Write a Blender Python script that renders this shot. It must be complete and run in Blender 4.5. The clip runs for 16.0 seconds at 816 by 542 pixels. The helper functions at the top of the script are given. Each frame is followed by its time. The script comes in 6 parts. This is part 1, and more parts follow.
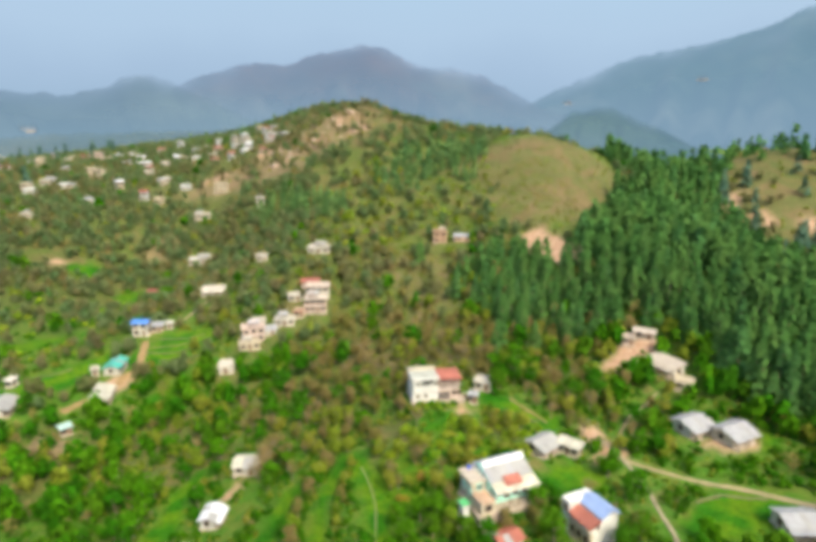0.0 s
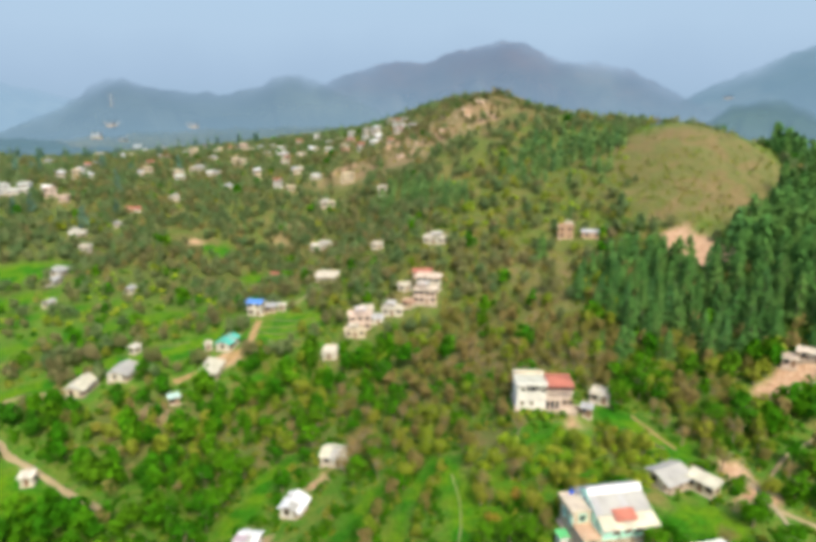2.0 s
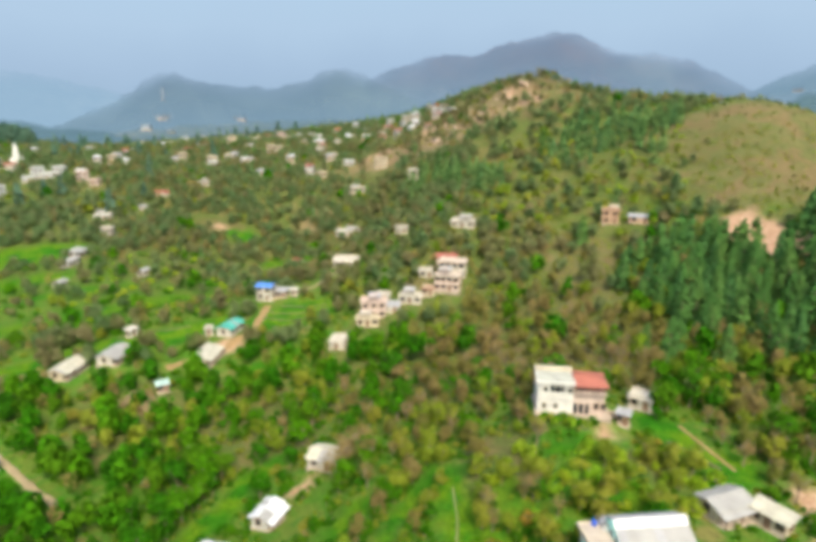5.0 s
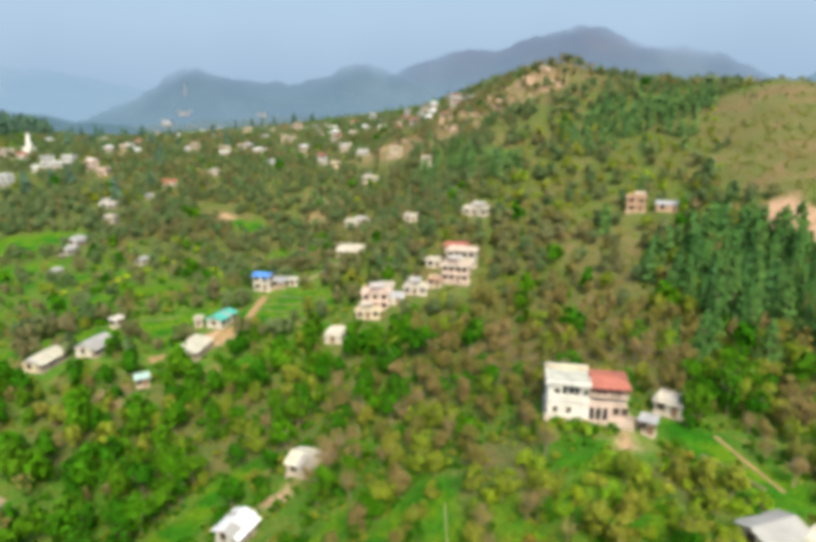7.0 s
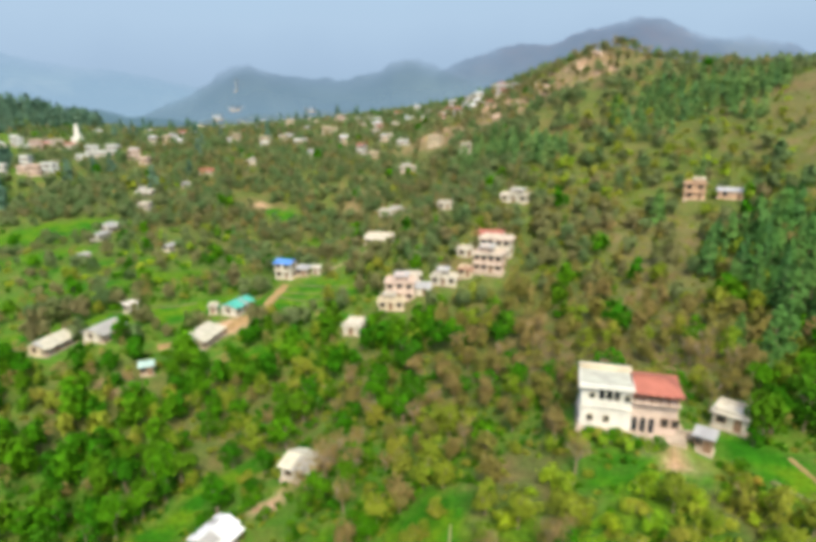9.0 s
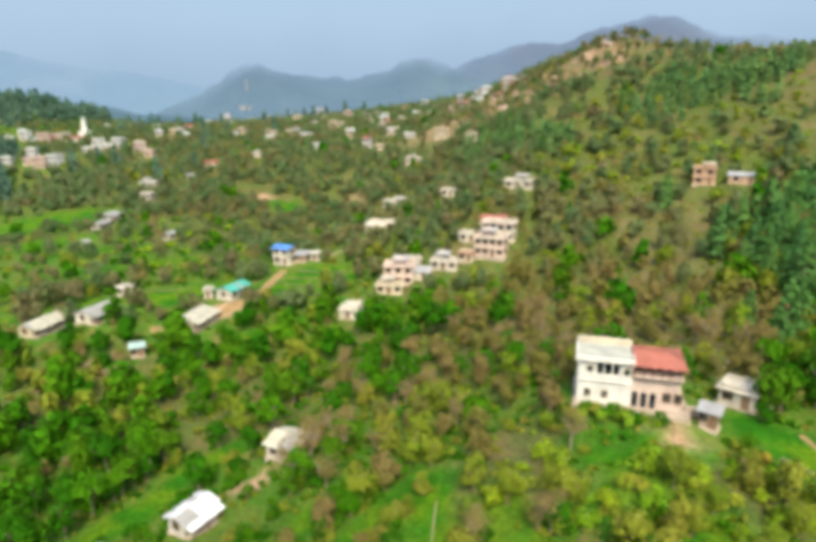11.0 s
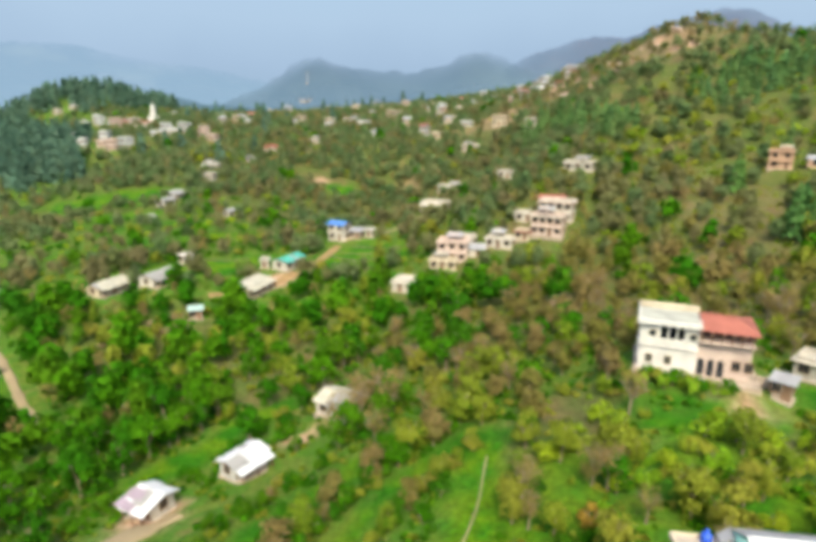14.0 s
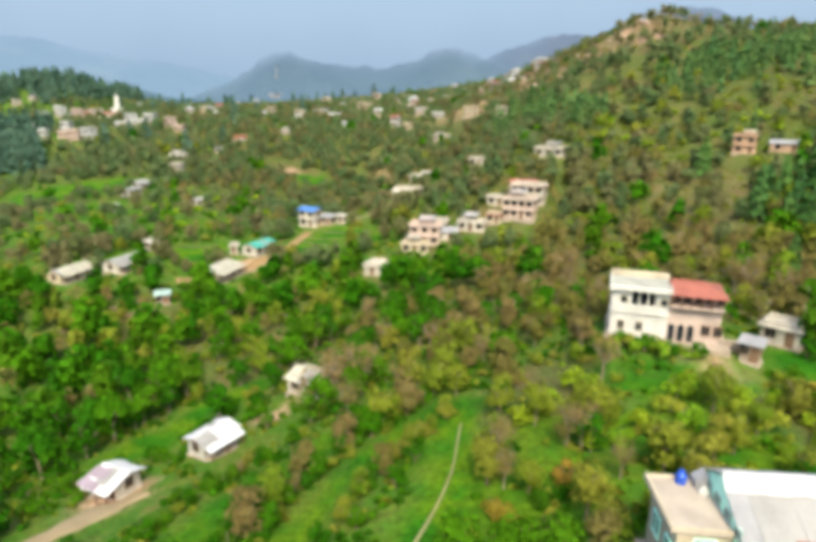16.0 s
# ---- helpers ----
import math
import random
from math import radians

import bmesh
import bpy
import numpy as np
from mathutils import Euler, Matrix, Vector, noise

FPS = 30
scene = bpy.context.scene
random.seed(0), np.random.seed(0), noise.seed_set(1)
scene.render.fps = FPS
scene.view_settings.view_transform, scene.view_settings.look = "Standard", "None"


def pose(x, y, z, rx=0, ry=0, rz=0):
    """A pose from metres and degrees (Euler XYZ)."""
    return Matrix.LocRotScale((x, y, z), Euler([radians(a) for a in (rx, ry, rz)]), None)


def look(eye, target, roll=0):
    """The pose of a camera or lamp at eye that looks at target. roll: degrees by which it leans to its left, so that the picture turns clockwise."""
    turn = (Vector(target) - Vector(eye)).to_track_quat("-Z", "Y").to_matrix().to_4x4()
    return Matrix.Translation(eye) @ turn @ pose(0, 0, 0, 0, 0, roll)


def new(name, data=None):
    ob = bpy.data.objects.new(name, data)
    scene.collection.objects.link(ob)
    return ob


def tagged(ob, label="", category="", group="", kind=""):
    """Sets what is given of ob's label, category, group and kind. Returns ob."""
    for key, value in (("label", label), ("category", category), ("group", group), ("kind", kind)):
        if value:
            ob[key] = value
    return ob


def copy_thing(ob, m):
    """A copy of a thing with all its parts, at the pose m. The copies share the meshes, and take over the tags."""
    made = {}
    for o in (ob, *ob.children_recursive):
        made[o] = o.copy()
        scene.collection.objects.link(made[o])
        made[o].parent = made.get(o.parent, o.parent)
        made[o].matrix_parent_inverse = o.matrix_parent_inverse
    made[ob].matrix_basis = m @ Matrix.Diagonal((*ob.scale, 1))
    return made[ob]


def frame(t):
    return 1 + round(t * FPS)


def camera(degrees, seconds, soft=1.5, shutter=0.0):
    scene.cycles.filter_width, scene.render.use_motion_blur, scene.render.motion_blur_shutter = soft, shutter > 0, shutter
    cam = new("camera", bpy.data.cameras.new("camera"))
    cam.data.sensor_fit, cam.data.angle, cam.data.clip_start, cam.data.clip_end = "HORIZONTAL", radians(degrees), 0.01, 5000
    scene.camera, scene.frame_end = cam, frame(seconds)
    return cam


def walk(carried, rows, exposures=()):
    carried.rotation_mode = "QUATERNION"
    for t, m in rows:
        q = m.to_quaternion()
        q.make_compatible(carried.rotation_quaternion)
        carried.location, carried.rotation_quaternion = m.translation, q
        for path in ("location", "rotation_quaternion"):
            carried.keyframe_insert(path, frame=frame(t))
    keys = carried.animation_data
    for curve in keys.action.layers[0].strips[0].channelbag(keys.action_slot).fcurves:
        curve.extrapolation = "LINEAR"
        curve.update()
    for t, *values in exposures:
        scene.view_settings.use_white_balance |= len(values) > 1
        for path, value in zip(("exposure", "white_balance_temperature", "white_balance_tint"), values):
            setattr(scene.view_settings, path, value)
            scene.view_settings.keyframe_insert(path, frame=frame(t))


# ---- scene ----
# ---- camera and its flight ----
cam = camera(70.2, 16.0, soft=5.5)
PATH = [
    (0, (-4.153, -10.605, 94.279), (-3.883, -8.686, 93.782), 0.1),
    (0.5, (-2.774, -7.68, 92.809), (-2.563, -5.753, 92.314), 0.2),
    (1, (-0.975, -4.947, 91.527), (-0.895, -3.012, 91.029), 0.1),
    (1.5, (0.757, -1.953, 90.081), (0.696, -0.018, 89.58), -0.1),
    (2, (2.038, 1.013, 88.552), (1.866, 2.942, 88.052), -0.0),
    (2.5, (3.476, 4.103, 86.926), (3.236, 6.024, 86.425), -0.1),
    (3, (4.54, 6.834, 85.403), (4.263, 8.751, 84.903), 0.0),
    (3.5, (6.033, 10.448, 83.697), (5.731, 12.36, 83.195), -0.1),
    (4, (7.115, 13.538, 82.231), (6.807, 15.448, 81.727), -0.1),
    (6.5, (11.384, 30.293, 74.299), (10.988, 32.186, 73.789), -0.2),
    (7, (11.92, 33.586, 72.89), (11.509, 35.475, 72.378), -0.2),
    (7.5, (12.658, 37.134, 71.378), (12.224, 39.017, 70.864), -0.2),
    (8, (13.32, 40.621, 69.761), (12.829, 42.49, 69.248), -0.2),
    (8.5, (13.841, 44.026, 68.26), (13.29, 45.879, 67.747), -0.3),
    (9, (14.555, 46.788, 66.779), (13.985, 48.634, 66.263), -0.4),
    (11.5, (16.633, 50.099, 60.14), (15.999, 51.927, 59.633), -0.4),
    (12, (16.606, 50.031, 59.107), (15.914, 51.838, 58.599), -0.3),
    (12.5, (16.568, 49.833, 58.409), (15.851, 51.629, 57.898), -0.2),
    (13, (16.391, 49.792, 57.482), (15.65, 51.578, 56.968), -0.0),
    (13.5, (16.23, 49.594, 56.781), (15.442, 51.358, 56.263), 0.1),
    (14, (16.184, 49.641, 55.799), (15.415, 51.413, 55.278), 0.2),
    (14.5, (16.266, 49.811, 54.9), (15.524, 51.593, 54.376), 0.3),
    (15, (16.296, 49.893, 53.879), (15.635, 51.706, 53.354), 0.3),
    (15.5, (16.241, 49.907, 53.066), (15.585, 51.721, 52.538), 0.3),
    (16, (16.24, 49.709, 52.207), (15.559, 51.514, 51.678), 0.4),
]
walk(cam, [(t, look(eye, target, roll)) for t, eye, target, roll in PATH])

# ---- world, sun, exposure ----
SUN_AZ, SUN_EL = 156.0, 50.0      # degrees clockwise from +y, degrees above the horizon
world = bpy.data.worlds.new("world")
scene.world = world
world.use_nodes = True
wn = world.node_tree.nodes
sky = wn.new("ShaderNodeTexSky")
sky.sky_type, sky.sun_disc = "NISHITA", False
sky.sun_elevation, sky.sun_rotation = radians(SUN_EL), radians(SUN_AZ)
sky.altitude, sky.air_density, sky.dust_density, sky.ozone_density = 900, 1.15, 6.0, 1.0
world.node_tree.links.new(sky.outputs[0], wn["Background"].inputs[0])
wn["Background"].inputs[1].default_value = 0.15
sun_data = bpy.data.lights.new("sun", "SUN")
sun_data.energy, sun_data.angle, sun_data.color = 2.15, radians(18), (1.0, 0.93, 0.7)
sun = new("sun", sun_data)
az, el = radians(SUN_AZ), radians(SUN_EL)
sun.matrix_world = look((300 * math.sin(az), 300 * math.cos(az), 300 * math.tan(el)), (0, 0, 0))
scene.view_settings.exposure = 1.13


# ---- materials ----
def mat(name, base, rough=0.8, metal=0.0, vary=0.25, scale=0.6, fine=6.0, bump=0.15, spec=0.3, wave=0.0, dirt=None):
    """A surface with variation at two scales, fine relief and, for sheet metal, corrugation."""
    m = bpy.data.materials.new(name)
    m.use_nodes = True
    nt = m.node_tree
    n, li = nt.nodes, nt.links
    b = n["Principled BSDF"]
    b.inputs["Roughness"].default_value = rough
    b.inputs["Metallic"].default_value = metal
    b.inputs["Specular IOR Level"].default_value = spec
    tc = n.new("ShaderNodeTexCoord")
    big, small = n.new("ShaderNodeTexNoise"), n.new("ShaderNodeTexNoise")
    big.inputs["Scale"].default_value, small.inputs["Scale"].default_value = scale, fine
    big.inputs["Detail"].default_value = small.inputs["Detail"].default_value = 4
    li.new(tc.outputs["Object"], big.inputs["Vector"])
    li.new(tc.outputs["Object"], small.inputs["Vector"])
    add = n.new("ShaderNodeMath")
    add.operation = "MULTIPLY_ADD"
    add.inputs[1].default_value = 0.45
    li.new(small.outputs[0], add.inputs[0])
    li.new(big.outputs[0], add.inputs[2])
    ramp = n.new("ShaderNodeValToRGB")
    lo = tuple(c * (1 - vary) for c in base) if dirt is None else dirt
    ramp.color_ramp.elements[0].position, ramp.color_ramp.elements[1].position = 0.42, 0.86
    ramp.color_ramp.elements[0].color = (*lo, 1)
    ramp.color_ramp.elements[1].color = (*(min(1, c * (1 + vary * 0.4)) for c in base), 1)
    li.new(add.outputs[0], ramp.inputs[0])
    li.new(ramp.outputs[0], b.inputs["Base Color"])
    bp = n.new("ShaderNodeBump")
    bp.inputs["Strength"].default_value, bp.inputs["Distance"].default_value = bump, 0.05
    if wave:
        w = n.new("ShaderNodeTexWave")
        w.inputs["Scale"].default_value = wave
        li.new(tc.outputs["Object"], w.inputs["Vector"])
        li.new(w.outputs[1], bp.inputs["Height"])
    else:
        li.new(small.outputs[0], bp.inputs["Height"])
    li.new(bp.outputs[0], b.inputs["Normal"])
    return m


def leaf_mat(name, stops, rough=0.65, spread=(0.6, 1.45), thin=0.36):
    """Foliage whose hue runs over the stops from tree to tree, with light through the leaves."""
    m = bpy.data.materials.new(name)
    m.use_nodes = True
    nt = m.node_tree
    n, li = nt.nodes, nt.links
    b = n["Principled BSDF"]
    b.inputs["Roughness"].default_value, b.inputs["Specular IOR Level"].default_value = rough, 0.02
    info, at = n.new("ShaderNodeObjectInfo"), n.new("ShaderNodeAttribute")
    at.attribute_name = "tint"
    s = n.new("ShaderNodeMath")
    s.operation = "ADD"
    li.new(info.outputs["Random"], s.inputs[0])
    li.new(at.outputs["Fac"], s.inputs[1])
    fr = n.new("ShaderNodeMath")
    fr.operation = "FRACT"
    li.new(s.outputs[0], fr.inputs[0])
    ramp = n.new("ShaderNodeValToRGB")
    cr = ramp.color_ramp
    while len(cr.elements) < len(stops):
        cr.elements.new(0.5)
    for k, c in enumerate(stops):
        cr.elements[k].position = k / (len(stops) - 1)
        cr.elements[k].color = (*c, 1)
    li.new(fr.outputs[0], ramp.inputs[0])
    geo = n.new("ShaderNodeNewGeometry")
    hs = n.new("ShaderNodeHueSaturation")
    mr = n.new("ShaderNodeMapRange")
    mr.inputs["To Min"].default_value, mr.inputs["To Max"].default_value = spread
    li.new(geo.outputs["Random Per Island"], mr.inputs["Value"])
    li.new(mr.outputs[0], hs.inputs["Value"])
    li.new(ramp.outputs[0], hs.inputs["Color"])
    li.new(hs.outputs[0], b.inputs["Base Color"])
    tr = n.new("ShaderNodeBsdfTranslucent")
    li.new(hs.outputs[0], tr.inputs[0])
    mix = n.new("ShaderNodeMixShader")
    mix.inputs[0].default_value = thin
    li.new(b.outputs[0], mix.inputs[1])
    li.new(tr.outputs[0], mix.inputs[2])
    li.new(mix.outputs[0], n["Material Output"].inputs[0])
    return m


LEAF_GREEN = leaf_mat("leaf_green", [(0.028, 0.126, 0.004), (0.036, 0.154, 0.004), (0.068, 0.2, 0.005), (0.074, 0.174, 0.007), (0.031, 0.138, 0.006)], spread=(0.7, 1.3))
LEAF_OLIVE = leaf_mat("leaf_olive", [(0.15, 0.225, 0.018), (0.2, 0.245, 0.022), (0.245, 0.245, 0.033), (0.142, 0.235, 0.015), (0.245, 0.235, 0.037)], spread=(0.75, 1.25))
LEAF_DRY = leaf_mat("leaf_dry", [(0.25, 0.2, 0.065), (0.28, 0.205, 0.075), (0.21, 0.2, 0.05), (0.3, 0.205, 0.085)], spread=(0.75, 1.25))
# far leaf colours greyed and paled, so that they carry the distance haze
LEAF_HAZED_GREY = leaf_mat("leaf_hazed_grey", [(0.125, 0.2, 0.072), (0.155, 0.208, 0.08), (0.178, 0.21, 0.086), (0.112, 0.195, 0.07), (0.2, 0.21, 0.09)], spread=(0.92, 1.08), thin=0.48)
LEAF_HAZED_TAN = leaf_mat("leaf_hazed_tan", [(0.18, 0.19, 0.072), (0.21, 0.195, 0.085), (0.16, 0.195, 0.065), (0.228, 0.195, 0.095)], spread=(0.9, 1.1), thin=0.48)
LEAF_BROWN = leaf_mat("leaf_brown", [(0.19, 0.16, 0.045), (0.165, 0.163, 0.035), (0.22, 0.168, 0.062), (0.155, 0.175, 0.032)], spread=(0.8, 1.2))
LEAF_LIME = leaf_mat("leaf_lime", [(0.191, 0.361, 0.0169), (0.278, 0.351, 0.0203), (0.23, 0.372, 0.0181), (0.316, 0.339, 0.0339), (0.162, 0.328, 0.0169)])
LEAF_RUST = leaf_mat("leaf_rust", [(0.3, 0.22, 0.03), (0.32, 0.18, 0.035), (0.29, 0.24, 0.03)])
# pine green turned bluish-grey, with the distance haze put into the needle colour
HAZED_NEEDLE = leaf_mat("hazed_needle", [(0.075, 0.15, 0.1), (0.09, 0.165, 0.11), (0.105, 0.175, 0.11)], spread=(0.75, 1.25))
# same pines lightened in colour for the haze over the hilltop
PALED_NEEDLE = leaf_mat("paled_needle", [(0.1, 0.205, 0.06), (0.12, 0.22, 0.068), (0.145, 0.23, 0.07), (0.095, 0.21, 0.075)], spread=(0.8, 1.2))
NEEDLE = leaf_mat("needle", [(0.066, 0.172, 0.04), (0.083, 0.192, 0.044), (0.105, 0.205, 0.048), (0.07, 0.18, 0.052)], spread=(0.78, 1.22))
BARK = mat("bark", (0.27, 0.21, 0.14), 0.9, fine=12, bump=0.5)
PLASTER_WHITE = mat("plaster_white", (0.58, 0.56, 0.5), 0.85, vary=0.3, scale=0.5)
TOWN_WHITE = mat("town_white", (0.52, 0.52, 0.48), 0.85, vary=0.3)
LIME_WASH = mat("lime_wash", (0.47, 0.43, 0.35), 0.9, vary=0.45, scale=0.5)
PLASTER_CREAM = mat("plaster_cream", (0.48, 0.41, 0.29), 0.85, vary=0.35, scale=0.5)
PLASTER_PINK = mat("plaster_pink", (0.5, 0.39, 0.32), 0.85, vary=0.35, scale=0.5)
PLASTER_GREY = mat("plaster_grey", (0.45, 0.43, 0.38), 0.9, vary=0.25)
# walls of far houses, coloured bluish grey to carry the distance haze
FAR_WALL = mat("far_wall", (0.17, 0.21, 0.25), 0.95, vary=0.2)
HAZY_WALL = mat("hazy_wall", (0.27, 0.3, 0.32), 0.95, vary=0.2)
PLASTER_OCHRE = mat("plaster_ochre", (0.44, 0.29, 0.19), 0.9, vary=0.35, scale=0.5)
PLASTER_MINT = mat("plaster_mint", (0.52, 0.94, 0.76), 0.8, vary=0.2)
STONE_WALL = mat("stone_wall", (0.36, 0.29, 0.22), 0.9, vary=0.4, fine=3, bump=0.5)
CONCRETE = mat("concrete", (0.4, 0.34, 0.27), 0.9, vary=0.25)
FOOT_TRACK = mat("foot_track", (0.24, 0.22, 0.1), 0.95, vary=0.3, scale=0.5, fine=3, bump=0.3)
PATH_CONCRETE = mat("path_concrete", (0.27, 0.22, 0.14), 0.9, vary=0.3)
TIN_DULL = mat("tin_dull", (0.3, 0.29, 0.265), 0.6, 0.0, vary=0.25, scale=0.35, wave=3.0)
TIN_WHITE = mat("tin_white", (0.56, 0.56, 0.55), 0.55, 0.0, vary=0.28, scale=0.45, wave=3.0)
TIN_CREAM = mat("tin_cream", (0.44, 0.41, 0.31), 0.55, 0.0, vary=0.35, scale=0.5, wave=3.0)
TIN_GREY = mat("tin_grey", (0.31, 0.305, 0.3), 0.6, 0.05, vary=0.3, wave=3.0)
TIN_RED = mat("tin_red", (0.31, 0.105, 0.07), 0.6, 0.0, vary=0.4, scale=0.4, wave=3.0)
TIN_BLUE = mat("tin_blue", (0.08, 0.2, 0.48), 0.5, 0.0, vary=0.15, wave=3.0)
TIN_SLATE = mat("tin_slate", (0.24, 0.32, 0.5), 0.5, 0.0, vary=0.15, wave=3.0)
TIN_TEAL = mat("tin_teal", (0.07, 0.34, 0.27), 0.5, 0.0, vary=0.15, wave=3.0)
TIN_PALE_GREEN = mat("tin_pale_green", (0.34, 0.46, 0.4), 0.6, 0.0, vary=0.3, wave=3.0)
TIN_GREEN = mat("tin_green", (0.1, 0.4, 0.14), 0.5, 0.0, vary=0.15, wave=3.0)
TIN_MAUVE = mat("tin_mauve", (0.3, 0.24, 0.27), 0.6, 0.1, vary=0.25, wave=3.0)
ROOF_SLAB = mat("roof_slab", (0.36, 0.36, 0.3), 0.9, vary=0.35, scale=0.5)
GLASS_DARK = mat("glass_dark", (0.025, 0.03, 0.035), 0.15, vary=0.2, bump=0.0, spec=0.5)
WOOD = mat("wood", (0.2, 0.12, 0.07), 0.7, fine=14)
PLASTIC_BLUE = mat("plastic_blue", (0.03, 0.1, 0.5), 0.4, vary=0.05, bump=0.0)
PLASTIC_BLACK = mat("plastic_black", (0.02, 0.02, 0.022), 0.45, vary=0.1, bump=0.0)
EARTH = mat("earth", (0.42, 0.27, 0.15), 0.95, vary=0.3, scale=0.3, fine=3, bump=0.4)
BROWN_TRACK = mat("brown_track", (0.26, 0.17, 0.075), 0.95, vary=0.35, scale=0.4, fine=3, bump=0.3)
TRACK = mat("track", (0.28, 0.215, 0.12), 0.95, vary=0.25, scale=0.3, fine=3, bump=0.3)
BANK = mat("bank", (0.13, 0.13, 0.05), 0.95, vary=0.4, fine=4, bump=0.5)
EARTH_BANK = mat("earth_bank", (0.17, 0.13, 0.06), 0.95, vary=0.4, scale=0.3, fine=2.5, bump=0.6)
ROCK = mat("rock", (0.4, 0.3, 0.22), 0.95, vary=0.35, fine=2.5, bump=0.6)


def ground_mat():
    """Grass, dry grass, crops and bare soil, spread by the cover attribute of the sheet."""
    m = bpy.data.materials.new("ground")
    m.use_nodes = True
    nt = m.node_tree
    n, li = nt.nodes, nt.links
    b = n["Principled BSDF"]
    b.inputs["Roughness"].default_value, b.inputs["Specular IOR Level"].default_value = 0.95, 0.1
    tc = n.new("ShaderNodeTexCoord")

    def noise_ramp(scale, stops, detail=6):
        t = n.new("ShaderNodeTexNoise")
        t.inputs["Scale"].default_value, t.inputs["Detail"].default_value = scale, detail
        li.new(tc.outputs["Object"], t.inputs["Vector"])
        r = n.new("ShaderNodeValToRGB")
        cr = r.color_ramp
        while len(cr.elements) < len(stops):
            cr.elements.new(0.5)
        for k, c in enumerate(stops):
            cr.elements[k].position = 0.32 + 0.36 * k / (len(stops) - 1)
            cr.elements[k].color = (*c, 1)
        li.new(t.outputs[0], r.inputs[0])
        return r.outputs[0], t.outputs[0]

    grass, _ = noise_ramp(0.12, [(0.066, 0.125, 0.014), (0.052, 0.14, 0.011), (0.1, 0.14, 0.02), (0.048, 0.132, 0.012), (0.15, 0.14, 0.04)])
    dry, _ = noise_ramp(0.055, [(0.07, 0.1, 0.022), (0.112, 0.102, 0.034), (0.078, 0.1, 0.025), (0.14, 0.104, 0.045), (0.088, 0.102, 0.027)], 9)
    crop, _ = noise_ramp(0.14, [(0.017, 0.1, 0.002), (0.028, 0.122, 0.003), (0.085, 0.16, 0.004), (0.022, 0.11, 0.003)])
    soil, _ = noise_ramp(0.9, [(0.29, 0.175, 0.1), (0.38, 0.24, 0.15), (0.44, 0.305, 0.2)])
    at = n.new("ShaderNodeAttribute")
    at.attribute_name = "cover"
    sep = n.new("ShaderNodeSeparateColor")
    li.new(at.outputs["Color"], sep.inputs[0])
    last = grass
    for k, c in ((0, dry), (1, crop), (2, soil)):
        mx = n.new("ShaderNodeMix")
        mx.data_type = "RGBA"
        li.new(sep.outputs[k], mx.inputs["Factor"])
        li.new(last, mx.inputs["A"])
        li.new(c, mx.inputs["B"])
        last = mx.outputs["Result"]
    tuft = n.new("ShaderNodeTexNoise")
    tuft.inputs["Scale"].default_value, tuft.inputs["Detail"].default_value = 1.6, 5
    li.new(tc.outputs["Object"], tuft.inputs["Vector"])
    mr = n.new("ShaderNodeMapRange")
    mr.inputs["From Min"].default_value, mr.inputs["From Max"].default_value = 0.3, 0.7
    mr.inputs["To Min"].default_value, mr.inputs["To Max"].default_value = 0.65, 1.3
    li.new(tuft.outputs[0], mr.inputs["Value"])
    hs = n.new("ShaderNodeHueSaturation")
    li.new(mr.outputs[0], hs.inputs["Value"])
    li.new(last, hs.inputs["Color"])
    li.new(hs.outputs[0], b.inputs["Base Color"])
    bp = n.new("ShaderNodeBump")
    bp.inputs["Strength"].default_value, bp.inputs["Distance"].default_value = 0.6, 0.5
    li.new(tuft.outputs[0], bp.inputs["Height"])
    li.new(bp.outputs[0], b.inputs["Normal"])
    return m


